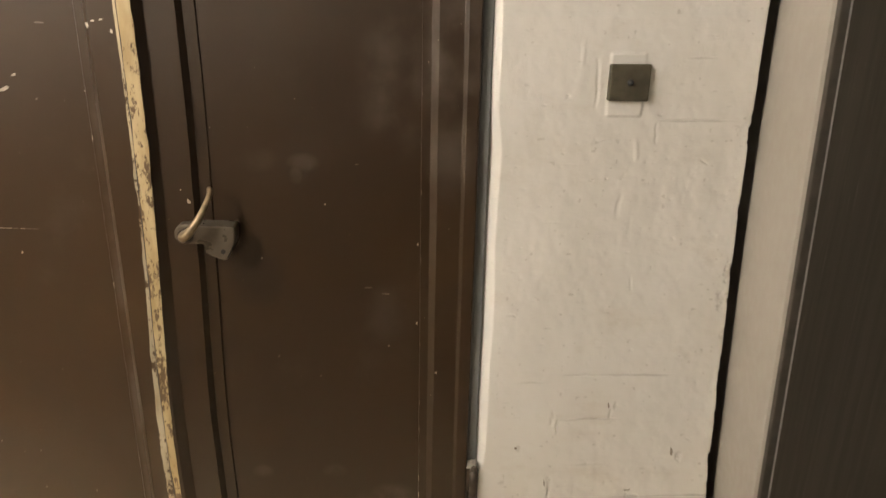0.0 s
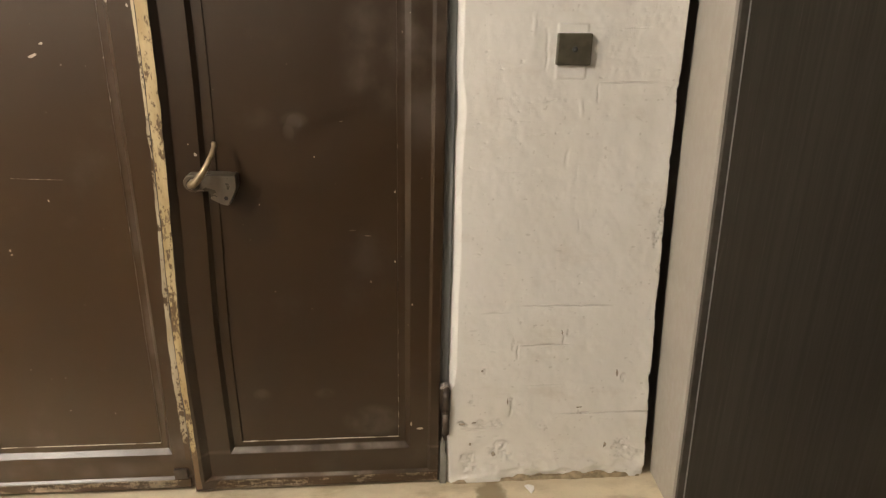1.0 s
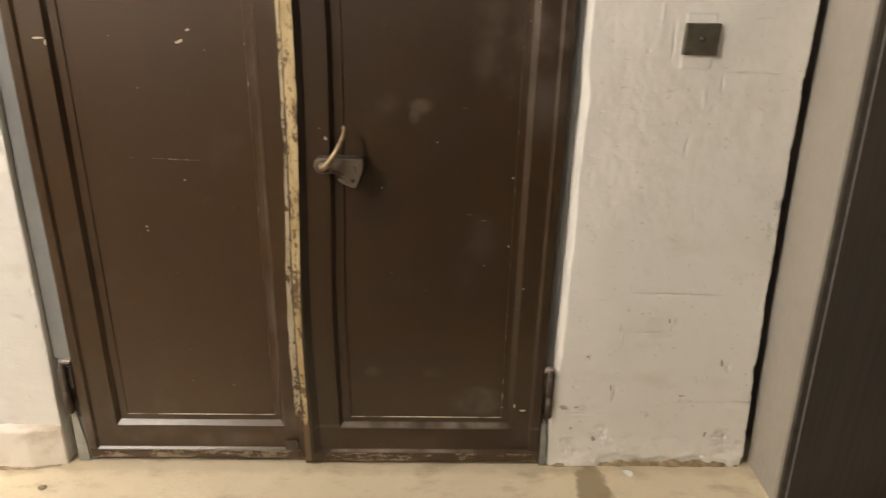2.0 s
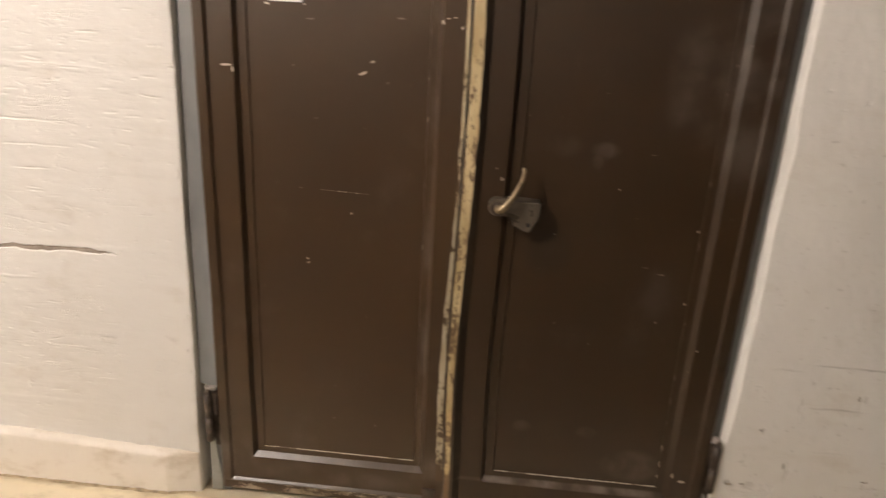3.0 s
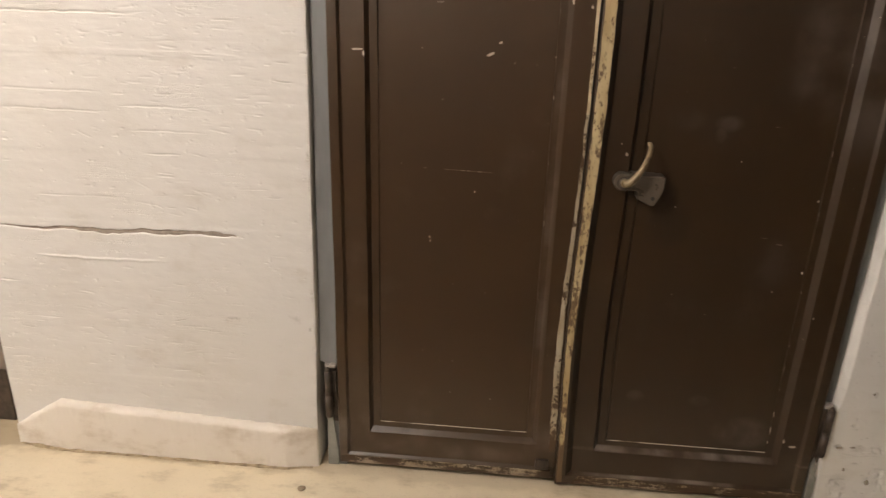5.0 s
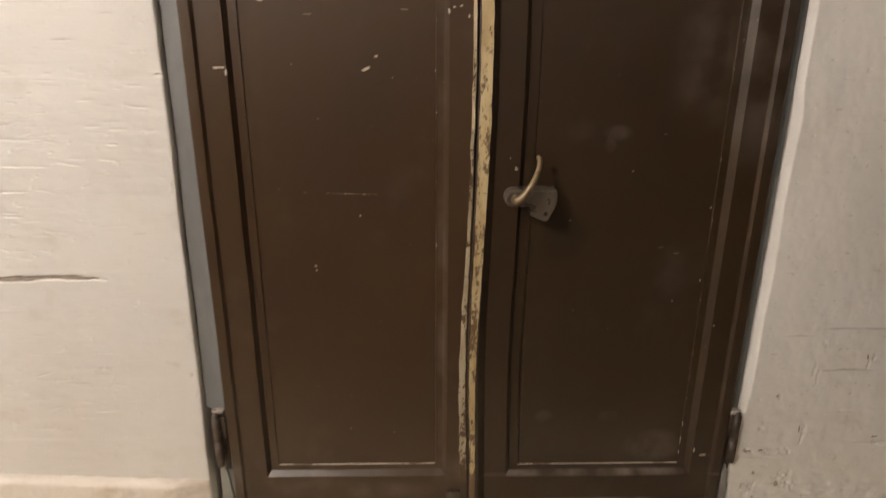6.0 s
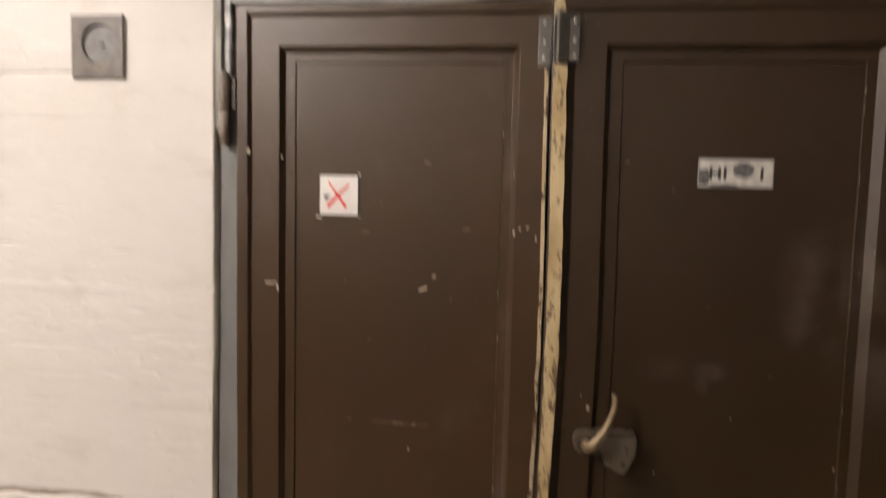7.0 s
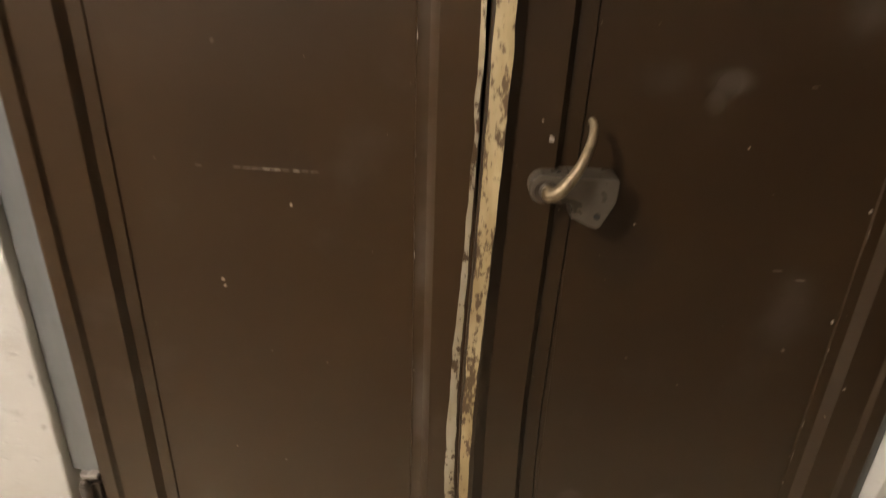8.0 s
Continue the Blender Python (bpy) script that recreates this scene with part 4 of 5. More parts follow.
hinge(0.709, 1.664, 1.832, -1, right_leaf, M_HINGE)
hinge(0.709, 0.195, 0.362, -1, right_leaf, M_HINGE)


def prism(name, outline, y0, y1, mat, parent, bevel=0.0, label=""):
    bm = bmesh.new()
    front = [bm.verts.new((x, y0, z)) for x, z in outline]
    f = bm.faces.new(front)
    ext = bmesh.ops.extrude_face_region(bm, geom=[f])
    for v in ext["geom"]:
        if isinstance(v, bmesh.types.BMVert):
            v.co.y = y1
    if bevel:
        es = [e for e in bm.edges if all(abs(v.co.y - y0) < 1e-6 for v in e.verts)]
        bmesh.ops.bevel(bm, geom=es, offset=bevel, segments=2, profile=0.6, affect="EDGES")
    return part(name, bm, mat, parent, label)


# frame feet below the lower hinges: a dark plate, a crust of paint over it and a bent grey foot
own(door_1,
    prism("hinge_plate", [(-0.836, 0.170), (-0.800, 0.170), (-0.800, 0.374), (-0.836, 0.378)], -0.0042, 0.03, M_HINGE, None, 0.001),
    prism("paint_crust", [(-0.836, 0.374), (-0.803, 0.373), (-0.801, 0.384), (-0.815, 0.387), (-0.824, 0.383), (-0.836, 0.386)], -0.016, 0.03, M_CRUST, None, 0.004, "lumpy pale end of the frame paint"),
    prism("frame_foot", [(-0.838, 0.000), (-0.800, 0.000), (-0.801, 0.060), (-0.812, 0.150), (-0.816, 0.196), (-0.834, 0.190)], -0.0080, 0.03, M_DARKFRAME, None, 0.002, "dull grey foot of the frame"),
    prism("hinge_plate", [(0.6925, 0.160), (0.7152, 0.160), (0.7152, 0.366), (0.6925, 0.362)], -0.0120, 0.03, M_HINGE, None, 0.001),
    prism("paint_crust", [(0.688, 0.362), (0.7155, 0.364), (0.7155, 0.374), (0.702, 0.377), (0.690, 0.372)], -0.028, 0.03, M_CRUST, None, 0.003, "lumpy pale end of the frame paint"),
    prism("frame_foot", [(0.694, 0.000), (0.7155, 0.000), (0.7155, 0.110), (0.707, 0.128), (0.710, 0.150), (0.700, 0.180), (0.694, 0.150)], -0.0240, 0.03, M_DARKFRAME, None, 0.002, "jagged grey foot of the frame"))

# angle brackets at the head of the meeting edge
bm = bmesh.new()
box(bm, -0.1125, -0.0848, -0.0115, -0.002, 1.846, 1.950, 0.0012)
box(bm, -0.0846, -0.0835, -0.024, -0.002, 1.846, 1.950, 0.0006)
part("angle_bracket", bm, M_BRACKET, left_leaf, "grey steel angle bracket with rivets")
bm = bmesh.new()
section = [(-0.0745, -0.0215), (-0.0745, -0.0470), (-0.0700, -0.0475), (-0.0470, -0.0290), (-0.0270, -0.0270), (-0.0265, -0.0200)]
low_ring = [bm.verts.new((x, y, 1.853)) for x, y in section]
top_ring = [bm.verts.new((x, y, z)) for (x, y), z in zip(section, (1.957, 1.957, 1.957, 1.940, 1.953, 1.953))]
bm.faces.new(low_ring), bm.faces.new(top_ring)
for i in range(6):
    bm.faces.new((low_ring[i], low_ring[(i + 1) % 6], top_ring[(i + 1) % 6], top_ring[i]))
part("angle_bracket", bm, M_BRACKET, right_leaf, "grey steel angle bracket with a slanted side")
for leaf, x, y in ((left_leaf, -0.100, -0.0120), (right_leaf, -0.0365, -0.0282)):
    for z in (1.864, 1.898, 1.938):
        bm = bmesh.new()
        dome(bm, (x, y, z), 0.0042, 0.6)
        part("rivet", bm, M_RIVET, leaf, "", True)

# lock case with its rounded nose, keyhole and turned-up lever
nose = [(0.016 + 0.024 * math.cos(math.radians(a)), 1.030 + 0.024 * math.sin(math.radians(a))) for a in range(105, 256, 15)]
lock_case = prism("lock_case", [*nose, (0.056, 1.007), (0.0595, 1.003), (0.0600, 0.985), (0.088, 0.970), (0.1005, 0.9665), (0.108, 0.9700), (0.126, 1.008), (0.1285, 1.020), (0.1285, 1.045), (0.125, 1.049)],
                  -0.046, 0.004, M_LOCK, right_leaf, 0.0035, "worn steel lock case")
# Near-black disc in place of a hole, its inner shade put into colour.
bm = bmesh.new()
cylinder(bm, (0.100, -0.0440, 0.9885), (0.100, -0.0468, 0.9885), 0.0055, 0.0055, 16)
part("keyhole", bm, M_DARK, right_leaf, "near-black disc standing in for the shaded keyhole")
# Dark disc on the nose paints the shade of its hollow.
bm = bmesh.new()
cylinder(bm, (0.018, -0.044, 1.0270), (0.018, -0.0472, 1.0270), 0.0185, 0.0180, 24)
part("shaded_hollow", bm, M_HINGE, right_leaf, "dark disc standing in for the shaded hollow round the spindle")
bm = bmesh.new()
cylinder(bm, (0.019, -0.046, 1.0300), (0.019, -0.056, 1.0300), 0.0125, 0.0110, 24)
part("spindle", bm, M_LOCK, right_leaf, "", True)


def tube(name, points, radii, mat, parent, label, seg=14):
    """A round bar through points, its ends rounded off."""
    pts = [Vector(p) for p in points]
    fine, rad = [], []
    for i in range(len(pts) - 1):
        p0, p1, p2, p3 = pts[max(i - 1, 0)], pts[i], pts[i + 1], pts[min(i + 2, len(pts) - 1)]
        for s in range(6):
            t = s / 6
            fine.append(0.5 * (2 * p1 + (p2 - p0) * t + (2 * p0 - 5 * p1 + 4 * p2 - p3) * t * t + (3 * p1 - p0 - 3 * p2 + p3) * t ** 3))
            rad.append(radii[i] + (radii[i + 1] - radii[i]) * t)
    fine.append(pts[-1]), rad.append(radii[-1])
    d = (fine[-1] - fine[-2]).normalized()
    fine += [fine[-1] + d * rad[-1] * 0.45, fine[-1] + d * rad[-1] * 0.62]
    rad += [rad[-1] * 0.75, rad[-1] * 0.2]
    bm = bmesh.new()
    rows = []
    for i, p in enumerate(fine):
        tan = (fine[min(i + 1, len(fine) - 1)] - fine[max(i - 1, 0)]).normalized()
        u = tan.cross(Vector((0.3, -1, 0.2))).normalized()
        w = tan.cross(u)
        rows.append([bm.verts.new(p + rad[i] * (math.cos(2 * math.pi * k / seg) * u + math.sin(2 * math.pi * k / seg) * w)) for k in range(seg)])
    for a, b in zip(rows, rows[1:]):
        for k in range(seg):
            bm.faces.new((a[k], a[(k + 1) % seg], b[(k + 1) % seg], b[k]))
    bm.faces.new(rows[0]), bm.faces.new(rows[-1])
    return part(name, bm, mat, parent, label, True)


tube("lever", [(0.019, -0.050, 1.031), (0.020, -0.070, 1.032), (0.034, -0.078, 1.042), (0.058, -0.071, 1.074), (0.073, -0.055, 1.104), (0.0795, -0.038, 1.126), (0.0765, -0.028, 1.134)],
     [0.0095, 0.0115, 0.0104, 0.0084, 0.0070, 0.0064, 0.0064], M_BRASS, right_leaf, "tarnished brass lever turned upwards")

# latch block near the foot of the meeting edge
boxed("foot_bolt", (-0.150, -0.108, -0.016, 0.0, 0.052, 0.088), M_HINGE, left_leaf, 0.003, "small steel foot bolt")


def chip(leaf, x, z, w, h, turn, y, seed, mat=M_CHIP):
    """One ragged flake, scratch or painted edge light, a hair's breadth proud of the paint."""
    rng = random.Random(seed)
    bm = bmesh.new()
    n = 9
    ca, sa = math.cos(turn), math.sin(turn)
    vs = []
    for i in range(n):
        a = 2 * math.pi * i / n
        r = rng.uniform(0.6, 1.15)
        u, v = w / 2 * r * math.cos(a), h / 2 * r * math.sin(a)
        vs.append((x + u * ca - v * sa, z + u * sa + v * ca))
    front = [bm.verts.new((a, y - 0.0006, b)) for a, b in vs]
    back = [bm.verts.new((a, y + 0.0025, b)) for a, b in vs]
    bm.faces.new(front)
    for i in range(n):
        bm.faces.new((front[i], front[(i + 1) % n], back[(i + 1) % n], back[i]))
    part("surface_mark", bm, mat, leaf)


PL, PR = BED + 0.0035, DY + BED + 0.0035
LEFT_CHIPS = [
    (-0.716, 1.351, 0.034, 0.007, 0.0, 0), (-0.698, 1.340, 0.007, 0.016, 0.1, 0), (-0.358, 1.347, 0.022, 0.010, 0.35, 1), (-0.332, 1.377, 0.014, 0.007, 0.5, 1),
    (-0.385, 0.967, 0.006, 0.006, 0.0, 1), (-0.512, 0.823, 0.006, 0.007, 0.0, 1), (-0.510, 0.811, 0.006, 0.006, 0.0, 1), (-0.184, 1.344, 0.006, 0.009, 0.0, 1),
    (-0.153, 1.484, 0.007, 0.014, 0.2, 0), (-0.123, 1.496, 0.010, 0.005, 0.2, 0), (-0.140, 1.493, 0.008, 0.005, 0.0, 0), (-0.104, 1.472, 0.006, 0.010, 0.1, 0),
    (-0.766, 1.655, 0.011, 0.014, 0.0, 2), (-0.689, 1.643, 0.010, 0.008, 0.0, 0),
]
for i, (x, z, w, h, a, lvl) in enumerate(LEFT_CHIPS):
    chip(left_leaf, x, z, w, h, a, (STILE, PL, RIM)[lvl], i)
FAINT_LEFT = [
    (-0.352, 1.637, 0.020, 0.006, -0.3, 1), (-0.26, 1.487, 0.024, 0.005, 0, 1), (-0.483, 1.224, 0.006, 0.006, 0, 1), (-0.292, 1.326, 0.005, 0.006, 0, 1),
    (-0.677, 0.958, 0.006, 0.008, 0, 1), (-0.437, 0.30, 0.006, 0.006, 0, 1), (-0.308, 0.285, 0.006, 0.006, 0, 1), (-0.433, 0.414, 0.005, 0.005, 0, 1),
    (-0.528, 1.030, 0.010, 0.003, 0, 1), (-0.494, 1.475, 0.030, 0.006, 0.1, 1), (-0.156, 1.615, 0.004, 0.040, 0.05, 0),
]
for i, (x, z, w, h, a, lvl) in enumerate(FAINT_LEFT):
    chip(left_leaf, x, z, w, h, a, (STILE, PL)[lvl], 40 + i, M_FAINT)
for i in range(9):  # a broken horizontal scratch
    chip(left_leaf, -0.467 + 0.0155 * i, 1.0285 - 0.0005 * i, 0.0150, 0.0017, -0.03, PL - 0.0003 * (i % 2), 80 + i, M_CHIP if i in (3, 4, 6) else M_FAINT)
for i, z in enumerate((1.755, 1.70, 1.547, 1.46, 1.24, 1.06, 0.92, 0.884, 0.66)):  # nicks down the stile's inner edge
    chip(left_leaf, -0.1827, z, 0.0020, 0.014, 0.02, BED, 100 + i, M_CHIP if i % 3 == 1 else M_FAINT)
for i, z in enumerate((1.80, 1.76, 1.62, 1.35, 1.12, 0.95, 0.72, 0.55, 0.47, 0.40, 0.31, 0.255, 0.21)):  # and of the other panel
    chip(right_leaf, 0.5607, z, 0.0018, 0.010 + 0.012 * (i % 3), 0.02, DY + BED, 120 + i, M_CHIP if i in (0, 10, 11, 12) else M_FAINT)
for i, (x, z, w, h) in enumerate(((-0.735, 2.0335, 0.090, 0.007), (-0.665, 2.0345, 0.090, 0.005), (-0.590, 2.033, 0.040, 0.003), (-0.135, 2.0440, 0.075, 0.010), (-0.818, 2.012, 0.030, 0.006), (-0.835, 2.045, 0.010, 0.010))):
    chip(head, x, z, w, h, -0.01, -0.0181, 260 + i, M_STREAK)
# dirt in the broken places of the plaster
DIRT = [(0.762, 0.226, 0.022, 0.010), (0.800, 0.230, 0.016, 0.004), (1.250, 0.400, 0.008, 0.030), (1.140, 0.277, 0.022, 0.006), (0.905, 0.305, 0.005, 0.026), (0.902, 0.515, 0.004, 0.034),
        (1.240, 0.125, 0.014, 0.034), (0.868, 0.105, 0.016, 0.030), (0.790, 0.150, 0.010, 0.012), (1.062, 0.548, 0.005, 0.018), (0.820, 0.420, 0.008, 0.008)]
for i, (x, z, w, h) in enumerate(DIRT):
    chip(wall_north, x, z, w, h, 0.1, FACE - 0.0005, 300 + i, M_STAIN)
RIGHT_CHIPS = [
    (0.023, 1.100, 0.009, 0.015, 0.2, 0), (0.007, 1.128, 0.004, 0.005, 0, 0), (0.333, 1.089, 0.004, 0.006, 0, 1), 
    (0.627, 0.212, 0.022, 0.010, 0, 0), (0.552, 0.778, 0.005, 0.008, 0, 1), (0.176, 0.954, 0.004, 0.004, 0, 1), (0.602, 0.648, 0.006, 0.008, 0, 0),
    (0.600, 0.230, 0.006, 0.016, 0, 0), (0.553, 0.989, 0.005, 0.009, 0, 1), (0.031, 1.045, 0.005, 0.005, 0, 0),
]
for i, (x, z, w, h, a, lvl) in enumerate(RIGHT_CHIPS):
    chip(right_leaf, x, z, w, h, a, (DY + STILE, PR)[lvl], 140 + i)
FAINT_RIGHT = [(0.475, 0.859, 0.022, 0.003, 0, 1), (0.481, 0.716, 0.007, 0.007, 0, 1), (0.203, 0.689, 0.006, 0.006, 0, 1), (0.432, 0.876, 0.020, 0.003, 0, 1), (0.088, 1.645, 0.014, 0.005, 0, 1), (0.409, 1.186, 0.014, 0.002, 0, 1), (0.306, 0.632, 0.005, 0.005, 0, 1)]
for i, (x, z, w, h, a, lvl) in enumerate(FAINT_RIGHT):
    chip(right_leaf, x, z, w, h, a, (DY + STILE, PR)[lvl], 160 + i, M_FAINT)
# pale line along each panel's lower edge: light on the step, painted with chips
for leaf, x0, x1, z, y in ((left_leaf, -0.650, -0.196, 0.1728, BED + 0.0012), (right_leaf, 0.078, 0.552, 0.1718, DY + BED + 0.0012)):
    for i in range(14):
        a = x0 + (x1 - x0) * (i + 0.5) / 14
        chip(leaf, a, z, (x1 - x0) / 7.0, 0.0019, 0, y - 0.0003 * (i % 2), 190 + i, M_FAINT if i in (1, 2, 12) else M_CHIP)


# ---- the sign, the nameplate and the fittings on the wall ----
def rounded(x0, x1, z0, z1, r, k=5):
    pts = []
    for cx, cz, a0 in ((x1 - r, z1 - r, 0), (x0 + r, z1 - r, 90), (x0 + r, z0 + r, 180), (x1 - r, z0 + r, 270)):
        pts += [(cx + r * math.cos(math.radians(a0 + 90 * i / k)), cz + r * math.sin(math.radians(a0 + 90 * i / k))) for i in range(k + 1)]
    return pts


def stroke(a, b, wa, wb):
    d = Vector((b[0] - a[0], b[1] - a[1])).normalized()
    p = Vector((-d.y, d.x))
    return [(a[0] + p.x * wa, a[1] + p.y * wa), (a[0] - p.x * wa, a[1] - p.y * wa), (b[0] - p.x * wb, b[1] - p.y * wb), (b[0] + p.x * wb, b[1] + p.y * wb)]


sign = thing("no_smoking_sign", (-0.5575, PL, 1.5125), "small white plastic sign with a red crossed-out cigarette", "sign")
SY = PL - 0.0042
own(sign,
    # Black border paints the shadow round the sign's edge.
    prism("backing", rounded(-0.604, -0.5115, 1.5115, 1.6045, 0.003), SY + 0.0002, PL + 0.0015, M_INK, None, 0, "black sheet standing in for the sign's edge shadow"),
    prism("face", rounded(-0.6020, -0.5125, 1.5130, 1.6030, 0.004), SY - 0.001, SY + 0.0015, M_SIGN, None),
    prism("cigarette", stroke((-0.584, 1.5545), (-0.532, 1.5695), 0.0040, 0.0036), SY - 0.0013, SY + 0.001, M_GREYINK, None, 0, "thin grey cigarette outline"),
    prism("paper", stroke((-0.577, 1.5565), (-0.531, 1.5698), 0.0032, 0.0029), SY - 0.0016, SY + 0.001, M_SIGN, None),
    prism("tip", stroke((-0.591, 1.5510), (-0.583, 1.5545), 0.0048, 0.0050), SY - 0.0019, SY + 0.001, M_INK, None, 0, "black glowing tip"),
    prism("cross_stroke", stroke((-0.582, 1.5885), (-0.5395, 1.5305), 0.0014, 0.0036), SY - 0.0022, SY + 0.001, M_RED, None, 0, "red stroke"),
    prism("cross_stroke", stroke((-0.5835, 1.5320), (-0.5330, 1.5835), 0.0042, 0.0020), SY - 0.0026, SY + 0.001, M_RED, None, 0, "red stroke"))
for i, (x, z, w, h) in enumerate(((-0.510, 1.6065, 0.008, 0.005), (-0.510, 1.509, 0.006, 0.004), (-0.606, 1.507, 0.020, 0.006))):
    chip(left_leaf, x, z, w, h, -0.2, PL, 230 + i)


def letters(body, x, z, size, y, mat):
    cu = bpy.data.curves.new("letters", "FONT")
    cu.body, cu.size, cu.extrude, cu.offset = body, size, 0.0004, 0.0011
    tmp = bpy.data.objects.new("letters", cu)
    me = bpy.data.meshes.new_from_object(tmp)
    bpy.data.objects.remove(tmp)
    me.materials.clear()
    me.materials.append(mat)
    me.transform(Matrix.Translation((x, y, z)) @ Matrix.Rotation(radians(90), 4, "X"))
    return new("lettering", me)


def blot(name, cx, cz, rx, rz, y, mat, seed):
    rng = random.Random(seed)
    pts = []
    for i in range(22):
        a = 2 * math.pi * i / 22
        r = 1 + 0.22 * noise.noise((math.cos(a) * 2, math.sin(a) * 2, seed)) + rng.uniform(-0.07, 0.07)
        pts.append((cx + rx * r * math.cos(a), cz + rz * r * math.sin(a)))
    return prism(name, pts, y, y + 0.0012, mat, None, 0, "grey scorched smudge")


NY = PR - 0.0030
plate = thing("nameplate", (0.3135, PR, 1.596), "small white nameplate with black letters, scorched in two places", "sign")
own(plate,
    prism("backing", rounded(0.2365, 0.3905, 1.5945, 1.6550, 0.002), NY + 0.0002, PR + 0.0015, M_GREYINK, None, 0, "grey metal rim"),
    prism("face", rounded(0.2400, 0.3875, 1.5975, 1.6520, 0.002), NY - 0.0006, NY + 0.001, M_DIRTY, None),
    letters("H", 0.2580, 1.6115, 0.0365, NY - 0.0010, M_INK), letters("I", 0.2870, 1.6115, 0.0365, NY - 0.0010, M_INK), letters("I", 0.3620, 1.6115, 0.0365, NY - 0.0010, M_INK),
    blot("smudge", 0.3290, 1.6320, 0.0215, 0.0160, NY - 0.0018, M_SMUDGE, 3), blot("smudge", 0.2490, 1.6150, 0.0120, 0.0180, NY - 0.0016, M_SMUDGE, 5),
    blot("smudge", 0.2900, 1.5985, 0.030, 0.0035, NY - 0.0014, M_SMUDGE, 9))

cover = thing("cover_plate", (1.0235, FACE, 1.343), "square olive steel cover plate with a pin in its middle", "cover plate")
bm = bmesh.new()
box(bm, 0.9765, 1.0690, FACE - 0.015, FACE + 0.006, 1.343, 1.424, 0.0035)
for v in bm.verts:
    v.co.z += 0.0015 * noise.noise((v.co.x * 40, v.co.z * 40, 1))
own(cover, part("plate", bm, M_PLATE, None))
bm = bmesh.new()
cylinder(bm, (1.0235, FACE - 0.014, 1.384), (1.0235, FACE - 0.0180, 1.384), 0.0080, 0.0060, 16)
cylinder(bm, (1.0235, FACE - 0.0180, 1.384), (1.0235, FACE - 0.025, 1.384), 0.0036, 0.0030, 12)
own(cover, part("pin", bm, M_INK, None, "dark central pin", True))

bell = thing("wall_fitting", (-1.1265, FACE, 1.816), "square dark grey wall fitting with a round dial", "wall fitting")
CX, CZ, CR = -1.1215, 1.8960, 0.0440
bm = bmesh.new()
angles = [2 * math.pi * k / 48 for k in range(48)]


def square_point(a):
    """Where a ray from the dial's middle leaves the square case."""
    c, t = math.cos(a), math.sin(a)
    k = min(((-1.0625 - CX) / c) if c > 1e-6 else ((-1.1905 - CX) / c) if c < -1e-6 else 9.0,
            ((1.9605 - CZ) / t) if t > 1e-6 else ((1.8165 - CZ) / t) if t < -1e-6 else 9.0)
    return CX + k * c, CZ + k * t


corners = sorted(set(angles + [math.atan2(z - CZ, x - CX) % (2 * math.pi) for x in (-1.0625, -1.1905) for z in (1.9605, 1.8165)]))
loops = []
for depth, radius in ((FACE + 0.006, None), (FACE - 0.0085, None), (FACE - 0.0100, None), (FACE - 0.0100, CR), (FACE - 0.0085, CR - 0.0015), (FACE - 0.0010, CR - 0.0020)):
    loop = []
    for a in corners:
        x, z = square_point(a) if radius is None else (CX + radius * math.cos(a), CZ + radius * math.sin(a))
        if depth == FACE - 0.0100 and radius is None:
            x, z = CX + (x - CX) * 0.982, CZ + (z - CZ) * 0.982
        loop.append(bm.verts.new((x, depth, z)))
    loops.append(loop)
for a, b in zip(loops, loops[1:]):
    for k in range(len(corners)):
        m = (k + 1) % len(corners)
        bm.faces.new((a[k], a[m], b[m], b[k]))
own(bell, part("case", bm, M_DIAL, None))
bm = bmesh.new()
cylinder(bm, (CX, FACE + 0.003, CZ), (CX, FACE - 0.0020, CZ), CR - 0.0005, CR - 0.0015, 48)
own(bell, part("dial", bm, M_DISC, None, "pale grey sunken dial"))
bm = bmesh.new()
cylinder(bm, (CX + 0.004, FACE, CZ - 0.002), (CX + 0.004, FACE - 0.0050, CZ - 0.002), 0.0075, 0.0060, 16)
own(bell, part("button", bm, M_DIAL, None, "", True))
for k, (x0, x1, z) in enumerate(((-1.1570, -1.0870, 1.8435), (-1.1490, -1.0950, 1.8370))):  # writing too worn to read
    own(bell, boxed("worn_writing", (x0, x1, FACE - 0.0106, FACE - 0.009, z, z + 0.0030), M_WORN, None))
own(bell, prism("paint_smear", [(-1.0665, 1.835), (-1.0632, 1.835), (-1.0628, 1.930), (-1.0640, 1.9585), (-1.0710, 1.9590), (-1.0685, 1.9480), (-1.0658, 1.9300)], FACE - 0.0106, FACE - 0.006, M_DISC, None, 0, "pale paint rubbed along one edge"))

# ---- the next door along the passage ----
door_3 = thing("door_3", (-2.6, 0.10, 0), "reddish brown steel door in a recess beyond the white wall", "door", kind="structure")
own(door_3,
    boxed("door_frame", (-2.128, -1.90, 0.092, 0.16, 0.0, 2.10), M_SECONDFRAME, None, 0.014, "brown and grey painted frame"),
    boxed("leaf", (-3.05, -2.134, 0.088, 0.130, 0.012, 2.02), M_SECOND, None, 0.004),
    boxed("rim", (-2.185, -2.140, 0.078, 0.089, 0.016, 2.016), M_SECOND, None, 0.003),
    boxed("kick_edge", (-3.04, -2.190, 0.083, 0.089, 0.016, 0.055), M_FOOT, None, 0.002),
    boxed("frame_foot", (-2.126, -2.02, 0.086, 0.094, 0.0, 0.21), M_HINGE, None, 0.003, "dark foot of the frame"))
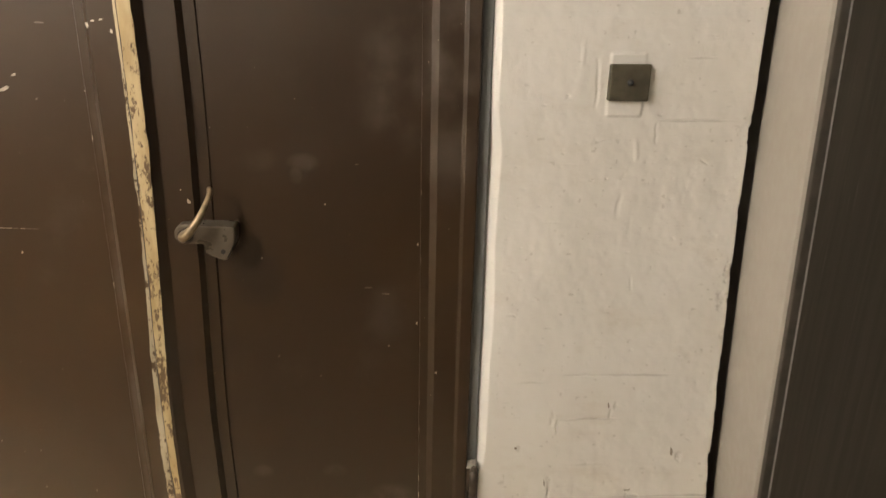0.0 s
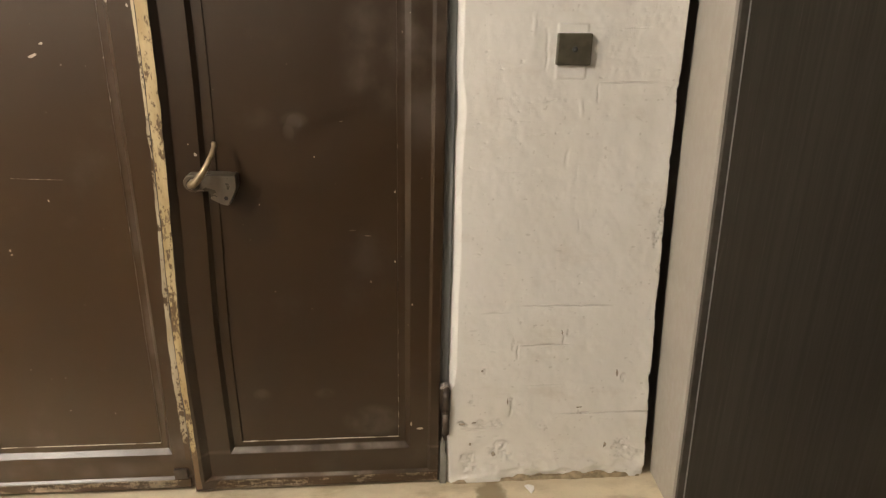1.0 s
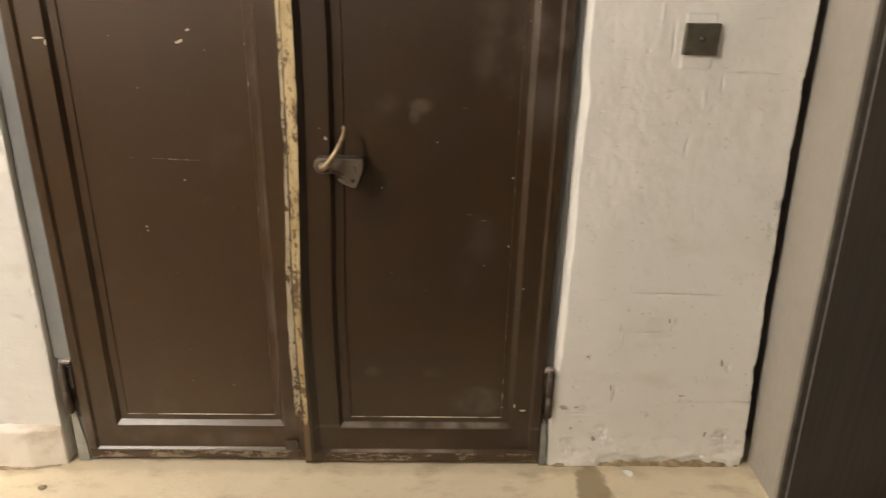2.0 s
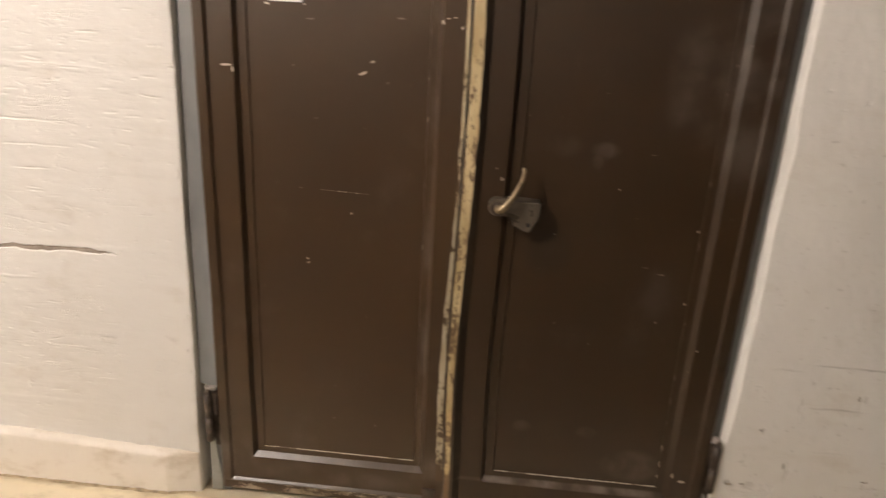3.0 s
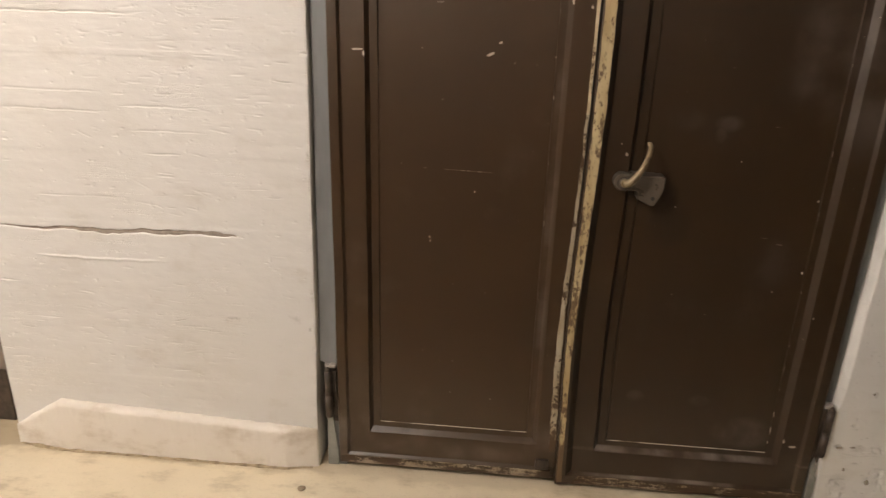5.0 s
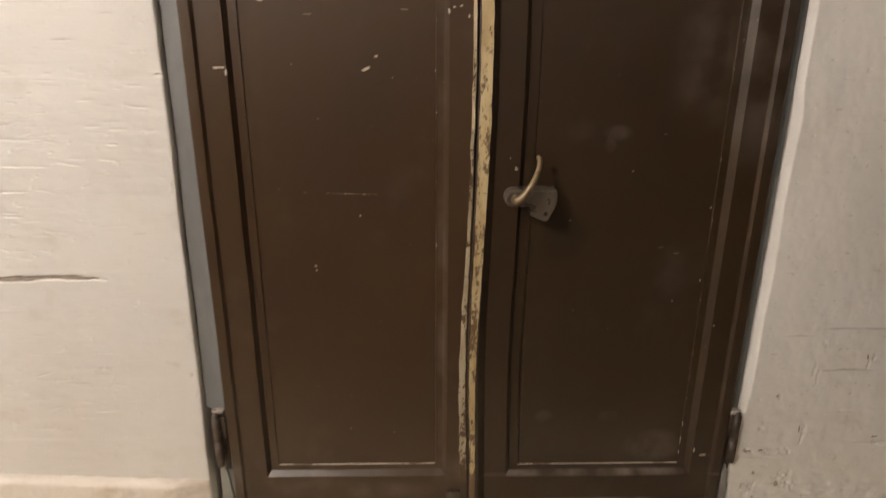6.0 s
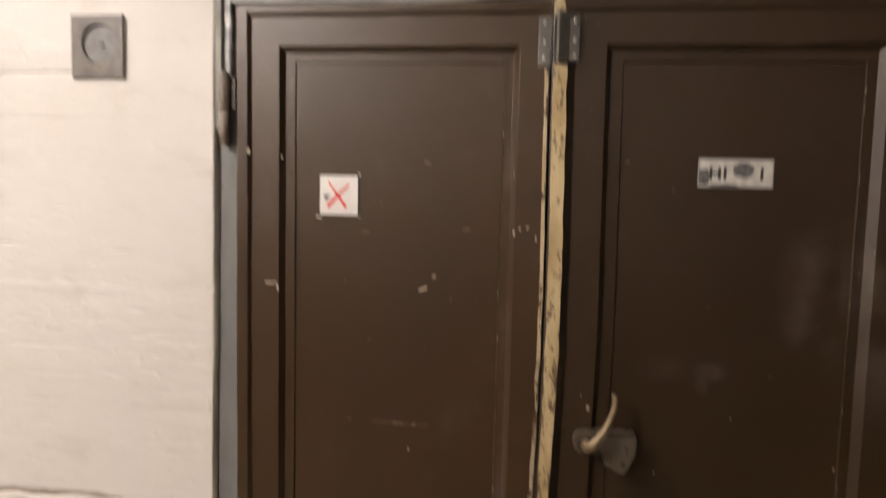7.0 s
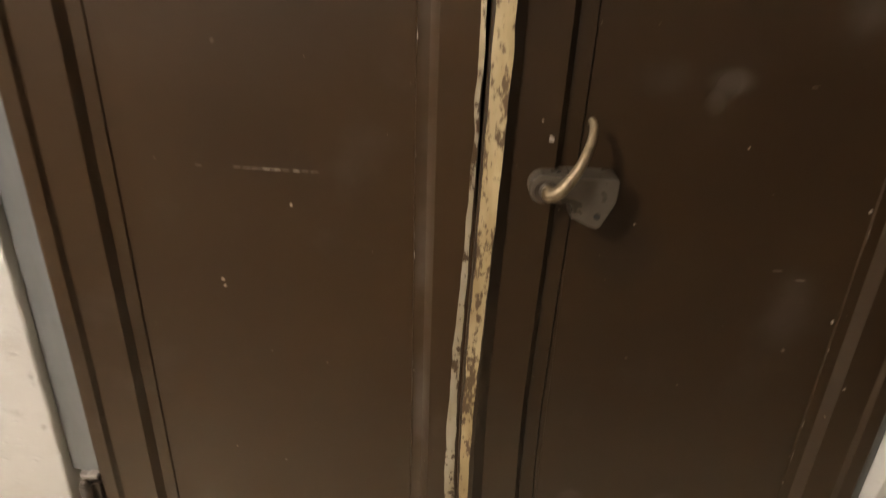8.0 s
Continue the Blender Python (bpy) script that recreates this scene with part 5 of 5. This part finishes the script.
for z0 in (0.22, 1.70):
    bm = bmesh.new()
    cylinder(bm, (-2.131, 0.078, z0), (-2.131, 0.078, z0 + 0.15), 0.011, 0.011)
    dome(bm, (-2.131, 0.078, z0 + 0.15), 0.011, 1.0)
    own(door_3, part("hinge", bm, M_HINGE, None, "", True))
tagged(boxed("wall_over_next_door", (-3.2, -1.925, -0.02, 0.13, 2.11, CEILING), M_WALL), "white painted lintel over the next door", "wall", kind="structure")
tagged(boxed("wall_beyond_next_door", (-4.18, -3.2, -0.02, 0.13, -0.01, CEILING), M_WALL), "white painted wall beyond the next door", "wall", kind="structure")

# ---- lamp and crumbs ----
def opal(name, power):
    glow, gn, gl, gs = nodes_of(name)
    gs.inputs["Emission Color"].default_value = (1.0, 0.92, 0.84, 1)
    gs.inputs["Emission Strength"].default_value = power
    return glow


def globe(at, glow, lamp):
    bm = bmesh.new()
    bmesh.ops.create_uvsphere(bm, u_segments=32, v_segments=16, radius=0.14, matrix=Matrix.Translation(at) @ Matrix.Diagonal((1, 1, 0.9, 1)))
    own(lamp, part("globe", bm, glow, None, "glowing opal globe", True))


ceiling_lamp = thing("ceiling_lamp", (LAMP[0], LAMP[1], CEILING), "round glowing opal glass ceiling lamp", "lamp")
bm = bmesh.new()
cylinder(bm, (LAMP[0], LAMP[1], CEILING), (LAMP[0], LAMP[1], LAMP[2] + 0.10), 0.085, 0.075, 32)
own(ceiling_lamp, part("base", bm, M_SIGN, None))
globe(LAMP, opal("lamp_glow", LAMP_POWER), ceiling_lamp)
# Helper globe out of view, there only to light bevels and west end.
added_lamp = thing("added_lamp", (-4.18, BEVEL_LAMP[1], BEVEL_LAMP[2]), "added glowing globe out of view that brightens left-facing bevels", "lamp")
bm = bmesh.new()
cylinder(bm, (-4.18, BEVEL_LAMP[1], BEVEL_LAMP[2]), (BEVEL_LAMP[0] - 0.11, BEVEL_LAMP[1], BEVEL_LAMP[2]), 0.085, 0.075, 32)
own(added_lamp, part("base", bm, M_SIGN, None))
globe(BEVEL_LAMP, opal("added_lamp_glow", BEVEL_POWER), added_lamp)

flake = bmesh.new()
pts = [(0.972, -0.052), (0.985, -0.046), (1.003, -0.056), (1.000, -0.074), (0.988, -0.088), (0.980, -0.070)]
lo = [flake.verts.new((x, y, -0.001)) for x, y in pts]
hi = [flake.verts.new((x, y, 0.003 + 0.003 * noise.noise((x * 60, y * 60, 0)))) for x, y in pts]
flake.faces.new(hi)
for i in range(6):
    flake.faces.new((lo[i], lo[(i + 1) % 6], hi[(i + 1) % 6], hi[i]))
crumb = part("plaster_flake", flake, M_SIGN, None)
tagged(crumb, "small white flake of plaster on the floor", "debris")


bm = bmesh.new()
bmesh.ops.create_icosphere(bm, subdivisions=2, radius=1.0)
for v in bm.verts:
    k = 1 + 0.35 * noise.noise(v.co * 2.1)
    v.co = Vector((-0.892 + 0.013 * k * v.co.x, -0.140 + 0.011 * k * v.co.y, 0.0015 + 0.0055 * k * v.co.z))
tagged(part("pebble", bm, M_GRIME, None, "", True), "small brown crumb of dirt on the floor", "debris")


def grime(x0, x1, y_at, high, seed, label):
    """A crust of dirt in the corner between wall and floor, of uneven height."""
    bm = bmesh.new()
    n = 120
    rows = []
    for i in range(n + 1):
        x = x0 + (x1 - x0) * i / n
        w = abs(noise.fractal((x * 11, seed, 0), 1.0, 2.0, 4))
        h = high * (0.35 + 1.1 * w)
        o = 0.002 + 0.008 * w
        y = y_at(x)
        h *= min(1.0, (x - x0) / 0.05 + 0.1, (x1 - x) / 0.05 + 0.1)
        rows.append([bm.verts.new(p) for p in ((x, y + 0.012, -0.003), (x, y - o, -0.003), (x, y - o * 0.7, h * 0.4), (x, y + 0.0005, h), (x, y + 0.012, h))])
    for a, b in zip(rows, rows[1:]):
        for k in range(5):
            bm.faces.new((a[k], b[k], b[(k + 1) % 5], a[(k + 1) % 5]))
    bm.faces.new(rows[0]), bm.faces.new(rows[-1])
    ob = part("grime", bm, M_GRIME, None)
    return tagged(ob, label, "dirt", kind="structure")


grime(-1.915, -0.885, lambda x: FACE - 0.0055 - 0.025 * max(0.0, min(1.0, (x + 1.935) / 0.19)) ** 0.8 * max(0.0, min(1.0, (-0.865 - x) / 0.105)), 0.007, 3.0, "brown crust of dirt along the plinth's foot")
grime(0.735, 1.372, lambda x: FACE + 0.000, 0.026, 7.0, "brown crust of dirt along the wall's foot")
